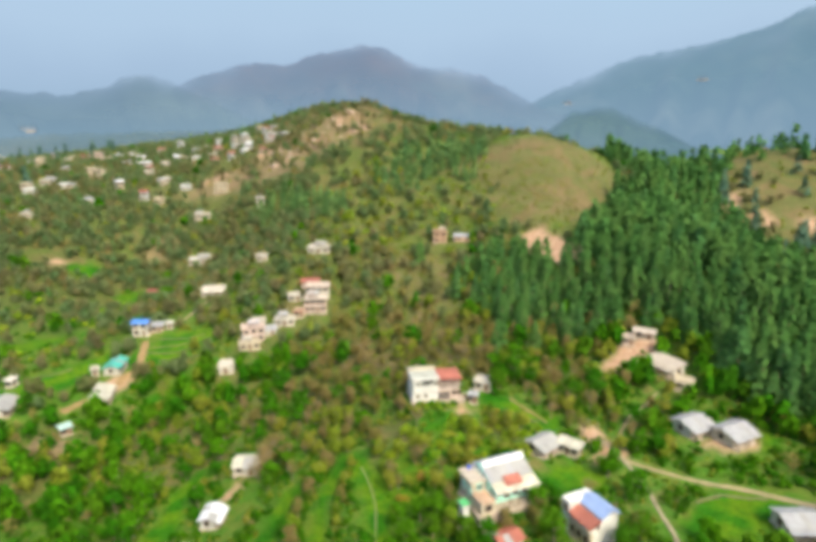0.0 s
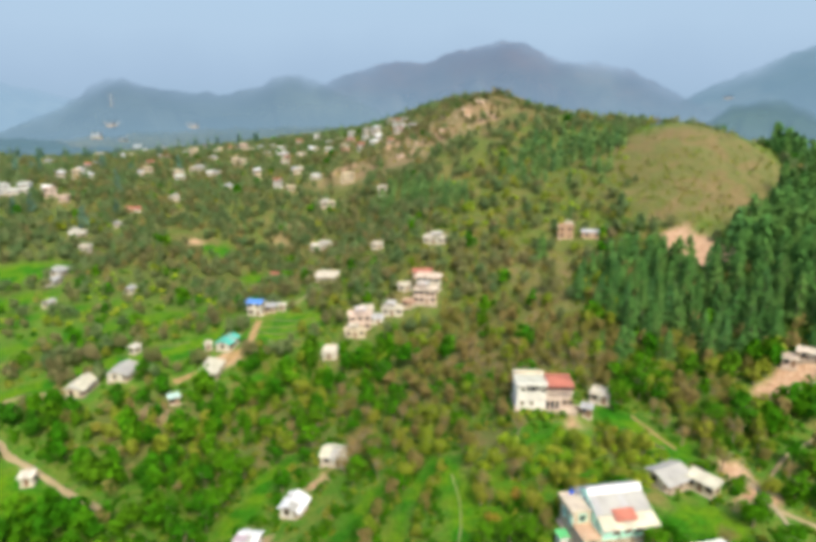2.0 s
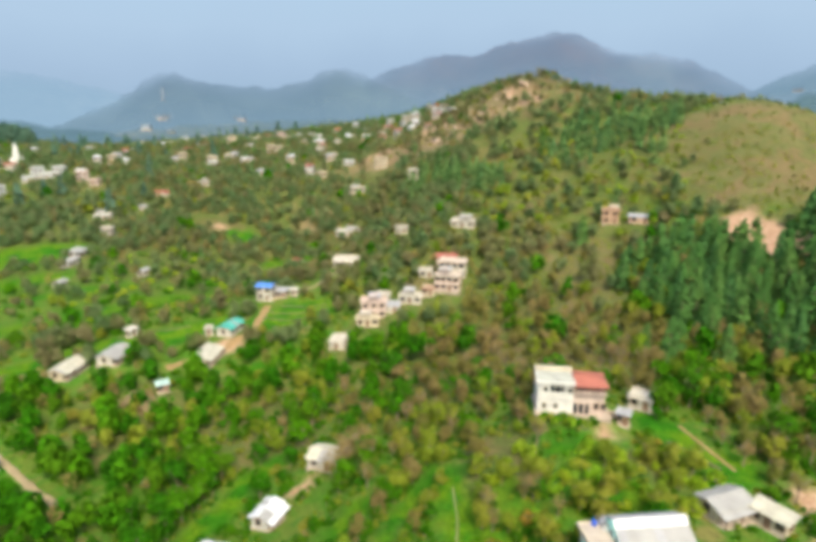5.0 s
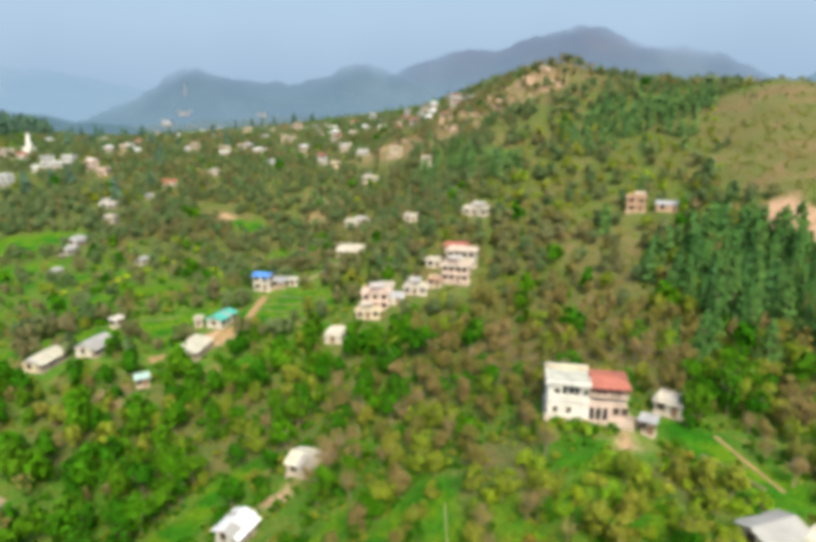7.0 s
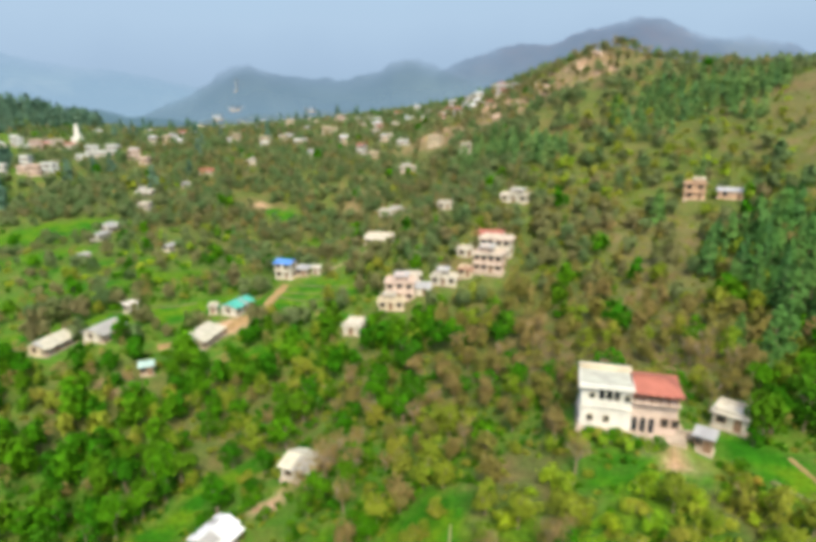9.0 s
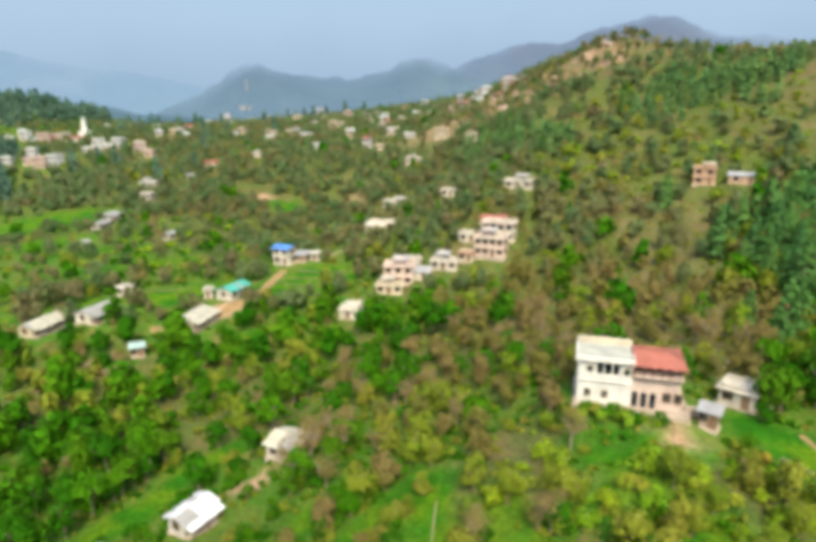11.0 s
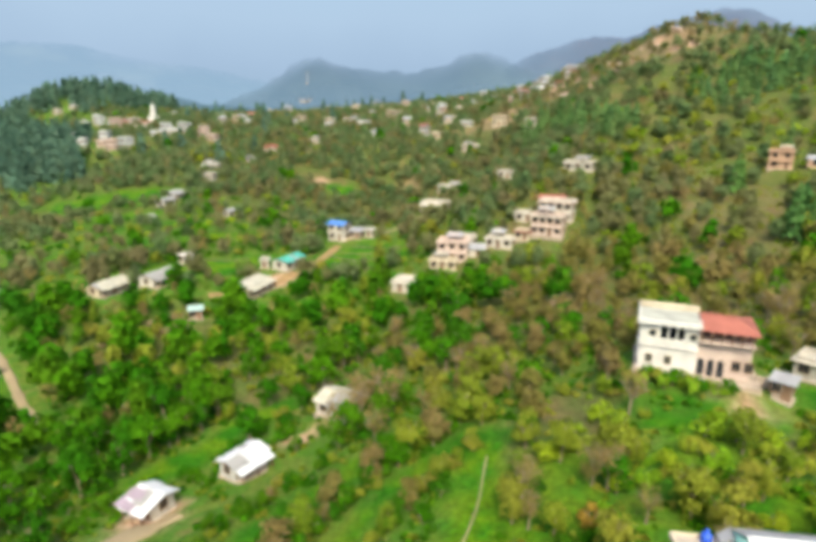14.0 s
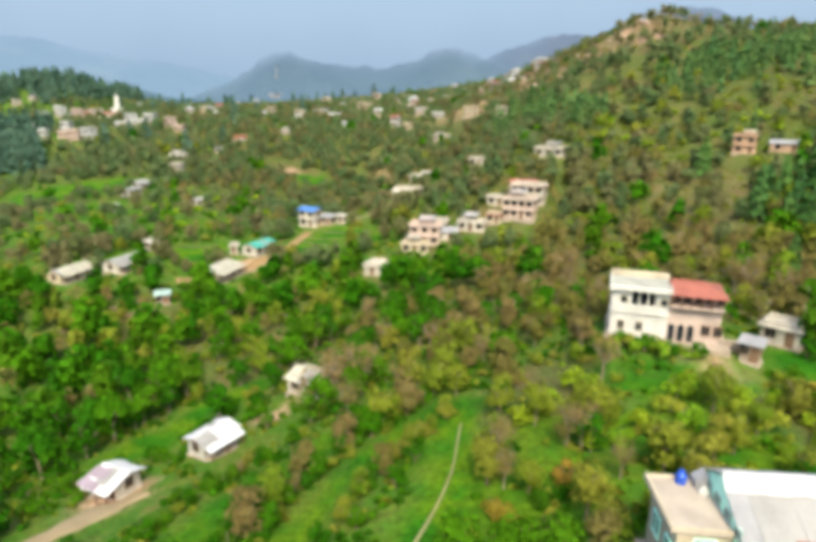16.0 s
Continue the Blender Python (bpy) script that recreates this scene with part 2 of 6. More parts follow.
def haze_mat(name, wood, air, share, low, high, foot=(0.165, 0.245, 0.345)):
    """Far hills with haze put in as a blue glow over the woods, stronger towards the valley floor."""
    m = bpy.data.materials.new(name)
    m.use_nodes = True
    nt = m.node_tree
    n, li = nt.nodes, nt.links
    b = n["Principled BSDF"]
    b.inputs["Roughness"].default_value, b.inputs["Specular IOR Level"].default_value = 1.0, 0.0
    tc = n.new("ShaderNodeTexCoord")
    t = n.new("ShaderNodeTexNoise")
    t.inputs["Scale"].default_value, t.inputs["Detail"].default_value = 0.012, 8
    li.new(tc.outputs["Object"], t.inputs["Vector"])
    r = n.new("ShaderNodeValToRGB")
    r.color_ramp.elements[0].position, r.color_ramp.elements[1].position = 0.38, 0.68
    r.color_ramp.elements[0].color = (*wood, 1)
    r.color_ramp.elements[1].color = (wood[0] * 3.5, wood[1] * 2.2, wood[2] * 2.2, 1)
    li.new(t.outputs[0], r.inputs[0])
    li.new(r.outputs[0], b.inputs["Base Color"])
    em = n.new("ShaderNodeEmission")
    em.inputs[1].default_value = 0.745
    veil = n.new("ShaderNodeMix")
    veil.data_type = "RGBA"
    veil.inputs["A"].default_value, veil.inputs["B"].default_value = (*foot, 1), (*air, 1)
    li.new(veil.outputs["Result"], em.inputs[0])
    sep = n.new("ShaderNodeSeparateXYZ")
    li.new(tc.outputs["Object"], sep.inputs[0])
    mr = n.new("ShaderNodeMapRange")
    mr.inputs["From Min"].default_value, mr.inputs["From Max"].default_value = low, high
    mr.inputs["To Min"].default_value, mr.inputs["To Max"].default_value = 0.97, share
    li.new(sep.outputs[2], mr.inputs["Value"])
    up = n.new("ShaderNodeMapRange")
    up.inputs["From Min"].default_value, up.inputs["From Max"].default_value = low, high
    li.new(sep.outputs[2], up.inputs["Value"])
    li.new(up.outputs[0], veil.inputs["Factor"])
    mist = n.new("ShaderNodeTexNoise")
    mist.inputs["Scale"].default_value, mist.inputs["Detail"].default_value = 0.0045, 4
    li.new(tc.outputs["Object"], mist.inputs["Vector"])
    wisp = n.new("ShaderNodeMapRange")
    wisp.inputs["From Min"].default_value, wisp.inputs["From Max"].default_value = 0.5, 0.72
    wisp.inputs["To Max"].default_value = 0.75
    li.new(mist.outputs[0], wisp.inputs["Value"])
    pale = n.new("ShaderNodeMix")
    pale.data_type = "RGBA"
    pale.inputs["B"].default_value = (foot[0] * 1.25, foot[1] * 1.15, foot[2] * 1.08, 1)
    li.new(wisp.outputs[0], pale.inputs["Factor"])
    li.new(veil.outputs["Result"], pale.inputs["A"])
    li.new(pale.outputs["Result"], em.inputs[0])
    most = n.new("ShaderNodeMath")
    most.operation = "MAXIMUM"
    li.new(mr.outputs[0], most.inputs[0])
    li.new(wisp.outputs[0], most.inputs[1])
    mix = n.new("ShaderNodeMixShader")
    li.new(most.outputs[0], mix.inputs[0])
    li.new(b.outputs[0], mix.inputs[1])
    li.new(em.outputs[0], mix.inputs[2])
    # crests made see-through in places, standing in for cloud on them
    crest = n.new("ShaderNodeAttribute")
    crest.attribute_name = "crest"
    cloud = n.new("ShaderNodeTexNoise")
    cloud.inputs["Scale"].default_value, cloud.inputs["Detail"].default_value = 0.0042, 3
    li.new(tc.outputs["Object"], cloud.inputs["Vector"])
    thick = n.new("ShaderNodeMapRange")
    thick.inputs["From Min"].default_value, thick.inputs["From Max"].default_value = 0.42, 0.6
    thick.inputs["To Min"].default_value, thick.inputs["To Max"].default_value = 0.45, 1.0
    li.new(cloud.outputs[0], thick.inputs["Value"])
    lid = n.new("ShaderNodeMath")
    lid.operation = "MULTIPLY"
    li.new(thick.outputs[0], lid.inputs[0])
    li.new(crest.outputs["Fac"], lid.inputs[1])
    clear = n.new("ShaderNodeBsdfTransparent")
    over = n.new("ShaderNodeMixShader")
    li.new(lid.outputs[0], over.inputs[0])
    li.new(mix.outputs[0], over.inputs[1])
    li.new(clear.outputs[0], over.inputs[2])
    li.new(over.outputs[0], n["Material Output"].inputs[0])
    return m


GROUND = ground_mat()
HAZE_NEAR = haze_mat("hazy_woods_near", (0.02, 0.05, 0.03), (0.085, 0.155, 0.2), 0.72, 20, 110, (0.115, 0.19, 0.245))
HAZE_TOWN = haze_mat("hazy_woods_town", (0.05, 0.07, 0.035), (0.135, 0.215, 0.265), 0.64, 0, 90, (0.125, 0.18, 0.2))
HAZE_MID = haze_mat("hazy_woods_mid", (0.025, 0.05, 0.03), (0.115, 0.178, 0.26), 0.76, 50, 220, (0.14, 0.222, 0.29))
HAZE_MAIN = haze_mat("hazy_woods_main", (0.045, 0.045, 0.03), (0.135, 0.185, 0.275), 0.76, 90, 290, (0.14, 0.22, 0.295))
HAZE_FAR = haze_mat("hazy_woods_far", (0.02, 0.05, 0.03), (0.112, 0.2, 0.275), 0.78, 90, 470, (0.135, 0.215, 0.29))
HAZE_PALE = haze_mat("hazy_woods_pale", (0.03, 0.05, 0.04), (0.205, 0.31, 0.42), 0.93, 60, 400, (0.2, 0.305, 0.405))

# ---- the lie of the land ----
# hills and hollows: x, y, reach, rise over the valley level (m)
NEAR_LANDFORMS = [
    (0, 0, 90, 5.6), (-70, 60, 90, -2.6), (60, 90, 45, -5.7), (-40, 110, 45, -13.0),
    (20, 115, 40, 11.0), (-95, 180, 60, 9.1), (-30, 190, 40, -7.4), (40, 190, 45, 0.6),
    (-20, 245, 40, 23.3), (-70, 290, 50, -30.2), (50, 260, 45, -13.3), (110, 300, 55, 46.6),
    (110, 195, 50, 12.0), (15, 330, 60, 14.0), (20, 440, 80, 39.1), (-150, 240, 60, 2.6),
    (-200, 360, 90, 11.8), (-60, 450, 90, -10.2),
]
FAR_LANDFORMS = [
    (-430, 420, 90, 11.5), (-330, 560, 140, 24.7), (-340, 330, 70, 15.0), (240, 310, 80, -20.8),
    (200, 180, 80, 4.4), (120, 70, 70, 4.5), (40, 600, 140, 50.5), (-120, 680, 140, 25.8),
    (170, 420, 100, 32.5), (-230, 120, 120, -18.5), (-450, 240, 110, -20.5), (90, 130, 35, -7.8),
    (-480, 430, 55, 38.0), (280, 300, 60, 66.3), (120, 145, 32, 18.3), (-40, 320, 35, 21.7),
    (25, 510, 55, 13.7), (-80, 620, 60, -12.4),
    (22, 432, 20, 10.5), (-15, 600, 50, 13.0), (72, 335, 26, -13.0), (80, 400, 34, 6.6), (70, 480, 45, -15.7), (110, 430, 45, -11.8), (-90, 640, 60, 10.0),
]

VALLEY = 20.0
LANDFORMS = NEAR_LANDFORMS + FAR_LANDFORMS


def raw_land(x, y):
    x, y = np.asarray(x, float), np.asarray(y, float)
    z = np.full(np.broadcast(x, y).shape, VALLEY)
    for a, b, s, h in LANDFORMS:
        z = z + h * np.exp(-((x - a) ** 2 + (y - b) ** 2) / (2 * s * s))
    z = z + 0.5 * np.sin(x * 0.13 + 1.3 * np.sin(y * 0.05)) * np.sin(y * 0.11 + x * 0.03) + 0.3 * np.sin(x * 0.31 + y * 0.23)
    return z


PADS = []       # x, y, radius, level


def land(x, y):
    """Height of the ground, with the levelled house plots."""
    z = raw_land(x, y)
    for a, b, r, level in PADS:
        k = np.clip((1.75 - np.hypot(np.asarray(x) - a, np.asarray(y) - b) / r) / 0.75, 0, 1)
        z = z + (level - z) * k * k * (3 - 2 * k)
    return z


def ground_z(x, y):
    return float(land(x, y))


def within(poly, x, y):
    """Which points lie inside a polygon."""
    hit = np.zeros(np.shape(x), bool)
    for (ax, ay), (bx, by) in zip(poly, poly[1:] + poly[:1]):
        hit ^= ((ay > y) != (by > y)) & (x < (bx - ax) * (y - ay) / (by - ay + 1e-9) + ax)
    return hit


def off_line(pts, x, y):
    """Distance to a polyline."""
    best = np.full(np.shape(x), 1e9)
    for (ax, ay), (bx, by) in zip(pts, pts[1:]):
        dx, dy = bx - ax, by - ay
        u = np.clip(((x - ax) * dx + (y - ay) * dy) / (dx * dx + dy * dy), 0, 1)
        best = np.minimum(best, np.hypot(x - ax - u * dx, y - ay - u * dy))
    return best


def soft_spot(x, y, cx, cy, rx, ry, turn=0.0):
    c, s = math.cos(radians(turn)), math.sin(radians(turn))
    u, v = (x - cx) * c + (y - cy) * s, -(x - cx) * s + (y - cy) * c
    wob = 0.25 * np.sin(u * 0.4 + v * 0.23) + 0.2 * np.sin(v * 0.55 - u * 0.2)
    return np.clip((1.25 - np.hypot(u / rx, v / ry) + wob * 0.4) * 3, 0, 1)


# centre x, y, half axes, turn
CROPS = [(-118, 190, 22, 6, 35), (-140, 176, 20, 6, 35), (-150, 205, 24, 5, 30), (-190, 214, 24, 7, 28), (-165, 160, 18, 6, 30), (-96, 205, 16, 4, 30), (-57, 192, 13, 8, 20), (-66, 182, 9, 5, 30), (-84, 172, 12, 4, 40), (-96, 168, 14, 4, 30), 
         (38, 121, 6, 4, -40), (46, 112, 5, 5, -40),
         (44, 88, 7, 5, 0), (72, 76, 12, 6, 15), (-124, 140, 14, 5, 30), (-215, 242, 34, 14, 25), (-131, 307, 10, 7, 0),
         (-98, 283, 10, 8, 0), (-98, 105, 15, 7, -20), (-42, 104, 4, 3, 60), (20, 113, 4, 1.6, 10), (90, 96, 6, 4, 0)]
# lush grass under scattered trees
GRASSY = [(11, 98, 7, 10, 0), (22, 116, 5, 3, 0), (24, 104, 9, 7, 0)]
# worn brown slopes with thin soil
FADED = [(108, 272, 36, 48, 0), (106, 300, 20, 26, 0), (36, 212, 13, 28, 0), (228, 262, 40, 50, -25)]
WORN = [(22, 434, 20, 18, 0), (-6, 412, 40, 28, 10), (-60, 400, 40, 22, 0), (-30, 370, 30, 16, 0), (-96, 330, 10, 14, 20)]
# wide slopes of thin dry grass under the trees
THIN = [(-120, 390, 190, 150, 0), (20, 200, 60, 60, 0), (40, 300, 60, 50, 0), (-10, 560, 160, 90, 0), (-60, 135, 34, 16, 10)]
# crop strips between hedges: line, half width
STRIPS = [([(-44.5, 98), (-42, 107), (-40.5, 117), (-37, 123)], 2.6), ([(-20, 80), (-18.8, 90), (-16.5, 98), (-13.5, 104)], 2.6), ([(3.5, 80), (3.4, 92), (2.2, 103), (0.5, 108)], 2.9), ([(-8.8, 84), (-7.6, 94), (-6, 100), (-3.5, 106), (-1.8, 111)], 1.8), ([(-60, 158), (-50, 170), (-44, 180)], 2.2),
          ([(-104, 160), (-92, 171), (-80, 184), (-76, 192)], 3.0), ([(-134, 132), (-124, 143), (-112, 156)], 3.0), ([(36, 124), (41, 117), (45, 111)], 2.6)]
DRY = [(30, 222, 13, 24, 10), (36, 205, 8, 14, 0), (108, 272, 34, 44, 0), (10, 405, 60, 42, 0), (-55, 400, 45, 40, 0), (-146, 310, 14, 9, 0), (20, 165, 22, 26, 0),
       (-40, 480, 70, 60, 0), (12, 104, 8, 7, 0), (30, 108, 8, 5, 0), (-230, 222, 30, 12, 20), (204, 240, 14, 40, -30),
       (-30, 362, 20, 24, 0), (252, 310, 50, 20, 0), (8, 114, 5, 6, 0), (228, 262, 44, 56, -25), (176, 190, 18, 22, -30)]
SOIL = [(87.5, 214, 8, 20, 12), (75, 130, 5, 4, 20), (208, 268, 3, 9, -40), (213, 250, 3, 7, -10), (228, 238, 4, 7, -30), (190, 224, 2, 7, -30), (-13, 400, 8, 6, 10), (20, 396, 7, 8, 0),
        (57, 103, 2.2, 6, 20), (56, 96, 5, 1.8, 10), (86, 97, 6, 3, 0), (82, 134, 6, 4, 0), (-36, 91, 3, 4, 0), (-146, 311, 4, 2.5, 0), (27, 118.4, 2.6, 1.5, -20), (-28.8, 112.4, 1.5, 2.6, -15), (-72, 167, 5, 3, 40), (-30, 385, 9, 3, 0), (-12, 390, 6, 3, 30), (-46, 424, 12, 5, 10), (-62, 409, 9, 3.5, 0), (-80, 418, 10, 4, 0), (6, 412, 3, 5, 0)]
TRACKS = [([(-36, 80), (-34.5, 88), (-33.2, 93.5)], 1.5), ([(2.6, 80), (3.3, 86), (3.6, 90.5), (3.3, 96.8), (2.4, 101), (1.7, 105)], 0.09),
          ([(-124, 126), (-112, 122), (-106, 117), (-93, 112), (-80, 106), (-72, 103)], 0.75), ([(52, 62), (56, 71), (58.5, 84), (58.5, 95), (57, 104)], 0.4),
          ([(59, 94), (66, 90), (78, 83), (87, 74), (100, 66)], 0.5), ([(41.5, 123), (44, 117), (47, 110.5)], 0.3), ([(58, 95), (62, 104), (70, 112), (80, 118)], 0.28),
          ([(-110, 146), (-120, 140), (-134, 136)], 0.6), ([(-82, 154), (-72, 166), (-67, 178), (-70, 196)], 1.15), ([(-45, 232), (-62, 208), (-70, 200)], 0.6)]


def clearing(x, y):
    """How open the land is, 0 to 1: fields, tracks and bare ground keep trees away."""
    open_ = np.zeros(np.shape(x))
    for s in CROPS + [q for q in SOIL if q[1] < 375]:
        open_ = np.maximum(open_, soft_spot(x, y, *s))
    for pts, half in STRIPS:
        open_ = np.maximum(open_, np.clip((half + 0.6 - off_line(pts, x, y)) * 1.5, 0, 1))
    for pts, half in TRACKS:
        open_ = np.maximum(open_, np.clip(2.2 - off_line(pts, x, y) / (half + 0.8), 0, 1))
    return open_


def spread(core0, core1, step, far0, far1, grow):
    a = list(np.arange(core0, core1 + 0.1, step))
    d, lo = step, core0
    while lo > far0:
        d *= grow
        lo -= d
        a.insert(0, lo)
    d, hi = step, core1
    while hi < far1:
        d *= grow
        hi += d
        a.append(hi)
    return np.array(a)


def sheet(name, xs, ys, zs, material, attr=None):
    """A grid mesh over xs and ys."""
    nx, ny = len(xs), len(ys)
    gx, gy = np.meshgrid(xs, ys)
    co = np.stack([gx, gy, zs], -1).reshape(-1, 3)
    i = (np.arange(ny - 1)[:, None] * nx + np.arange(nx - 1)[None]).ravel()
    quads = np.stack([i, i + 1, i + 1 + nx, i + nx], -1)
    me = poly_mesh(name, co, quads)
    me.materials.append(material)
    me.polygons.foreach_set("use_smooth", np.ones(len(quads), bool))
    if attr is not None:
        ca = me.color_attributes.new("cover", "FLOAT_COLOR", "POINT")
        ca.data.foreach_set("color", np.concatenate([attr, np.ones((len(attr), 1))], 1).ravel())
    return new(name, me)


def poly_mesh(name, co, faces):
    """A mesh from arrays of points and of equal-sided faces."""
    me = bpy.data.meshes.new(name)
    k = faces.shape[1]
    me.vertices.add(len(co))
    me.vertices.foreach_set("co", np.asarray(co, np.float32).ravel())
    me.loops.add(faces.size)
    me.loops.foreach_set("vertex_index", faces.ravel().astype(np.int32))
    me.polygons.add(len(faces))
    me.polygons.foreach_set("loop_start", np.arange(0, faces.size, k, dtype=np.int32))
    me.update(calc_edges=True)
    return me


# ---- where the houses stand ----
W_, C_, P_, G_, S_ = LIME_WASH, PLASTER_CREAM, PLASTER_PINK, PLASTER_GREY, STONE_WALL
# label, x, y, yaw, width, depth, storeys, roof, wall, roofing, windows per front
HAMLET = [
    ("long low house with pale grey tin gable roof", 41.6, 100.2, 30, 6.2, 3.8, 1, "gable", C_, TIN_DULL, 3),
    ("low cream outbuilding with weathered tin roof", 47.4, 98.2, -48, 5.0, 2.4, 1, "shed", C_, TIN_CREAM, 3),
    ("grey-roofed farmhouse on terraced bank", 80.2, 103.8, 18, 7.2, 5.4, 1, "gable", W_, TIN_GREY, 3),
    ("brown-grey tin-roofed farmhouse above earth bank", 87.2, 98.8, 18, 7.6, 5.4, 1, "gable", C_, TIN_GREY, 3),
    ("long whitewashed house below pine forest", 85.6, 125, -72, 9.0, 4.4, 1, "shed", W_, CONCRETE, 4),
    ("cream flat-roofed cottage below pine forest", 86.6, 117.5, -40, 4.2, 4.0, 1, "flat", C_, C_, 2),
    ("low tan-roofed shed by pine forest edge", 86.5, 138, -35, 5.5, 3.6, 1, "gable", S_, CONCRETE, 2),
    ("small pink-white hut on bare earth", 81.5, 138, -20, 3.0, 2.6, 1, "flat", P_, W_, 2),
    ("grey-roofed farmhouse beside dirt road", 79, 69.5, -8, 7.0, 5.0, 1, "gable", C_, TIN_GREY, 3),
    ("pink-roofed cottage in scrub", 25.2, 73.2, 20, 4.5, 3.2, 1, "gable", C_, TIN_RED, 2),
    ("small grey tin-roofed shed beside white house", 31.3, 121.6, -20, 1.9, 1.6, 1, "shed", S_, TIN_GREY, 2),
    ("pale flat-roofed cottage behind green tree", 36.0, 129.0, -25, 4.2, 3.6, 1, "flat", W_, W_, 2),
]
VALLEY_HOUSES = [
    ("cream tin-roofed house on green terrace", -25.5, 120.0, -8, 5.6, 5.2, 1, "gable", W_, TIN_CREAM, 2),
    ("long white tin-roofed house beside dirt track", -31.4, 103.8, 80, 5.2, 2.9, 1, "gable", G_, TIN_WHITE, 3),
    ("white tin-roofed house with grey porch beside track", -36.9, 93.6, -4, 3.6, 3.2, 1, "gable", W_, TIN_WHITE, 2),
    ("long cream house with dark veranda on terrace", -73.0, 160, 96, 10.0, 3.2, 1, "shed", C_, TIN_CREAM, 4),
    ("teal tin-roofed house on terrace edge", -73.8, 176, 88, 8.0, 4.6, 1, "gable", W_, TIN_TEAL, 3),
    ("blue tin-roofed white house", -72.5, 201.5, -5, 5.4, 4.4, 2, "gable", W_, TIN_BLUE, 2),
    ("small white hut on terrace", -79, 172.8, 20, 2.0, 2.0, 1, "flat", W_, W_, 1),
    ("weathered brown shed beside blue-roofed house", -67.5, 203, 0, 3.5, 3.0, 1, "shed", S_, TIN_GREY, 2),
    ("tiny white hut among terraced fields", -63.5, 204, 0, 2.2, 1.6, 1, "shed", W_, W_, 1),
    ("narrow white cottage on slope", -38.6, 173.5, 4, 4.2, 5.6, 1, "flat", W_, W_, 1),
    ("grey-white farmhouse on grassy spur", -97.8, 154, 94, 8.5, 4.4, 1, "gable", W_, TIN_DULL, 3),
    ("long cream-roofed farm shed on grassy spur", -105.5, 145.5, 96, 9.5, 3.6, 1, "gable", C_, TIN_CREAM, 3),
    ("small white hut on grassy spur", -100.5, 166.5, 80, 3.0, 1.8, 1, "shed", W_, W_, 1),
    ("half-hidden hut with pale green tin roof", -77.2, 144.5, 40, 2.6, 1.9, 1, "shed", S_, TIN_PALE_GREEN, 2),
    ("small pale hut beside footpath", -94.5, 109, 20, 2.6, 2.2, 1, "shed", W_, W_, 1),
]
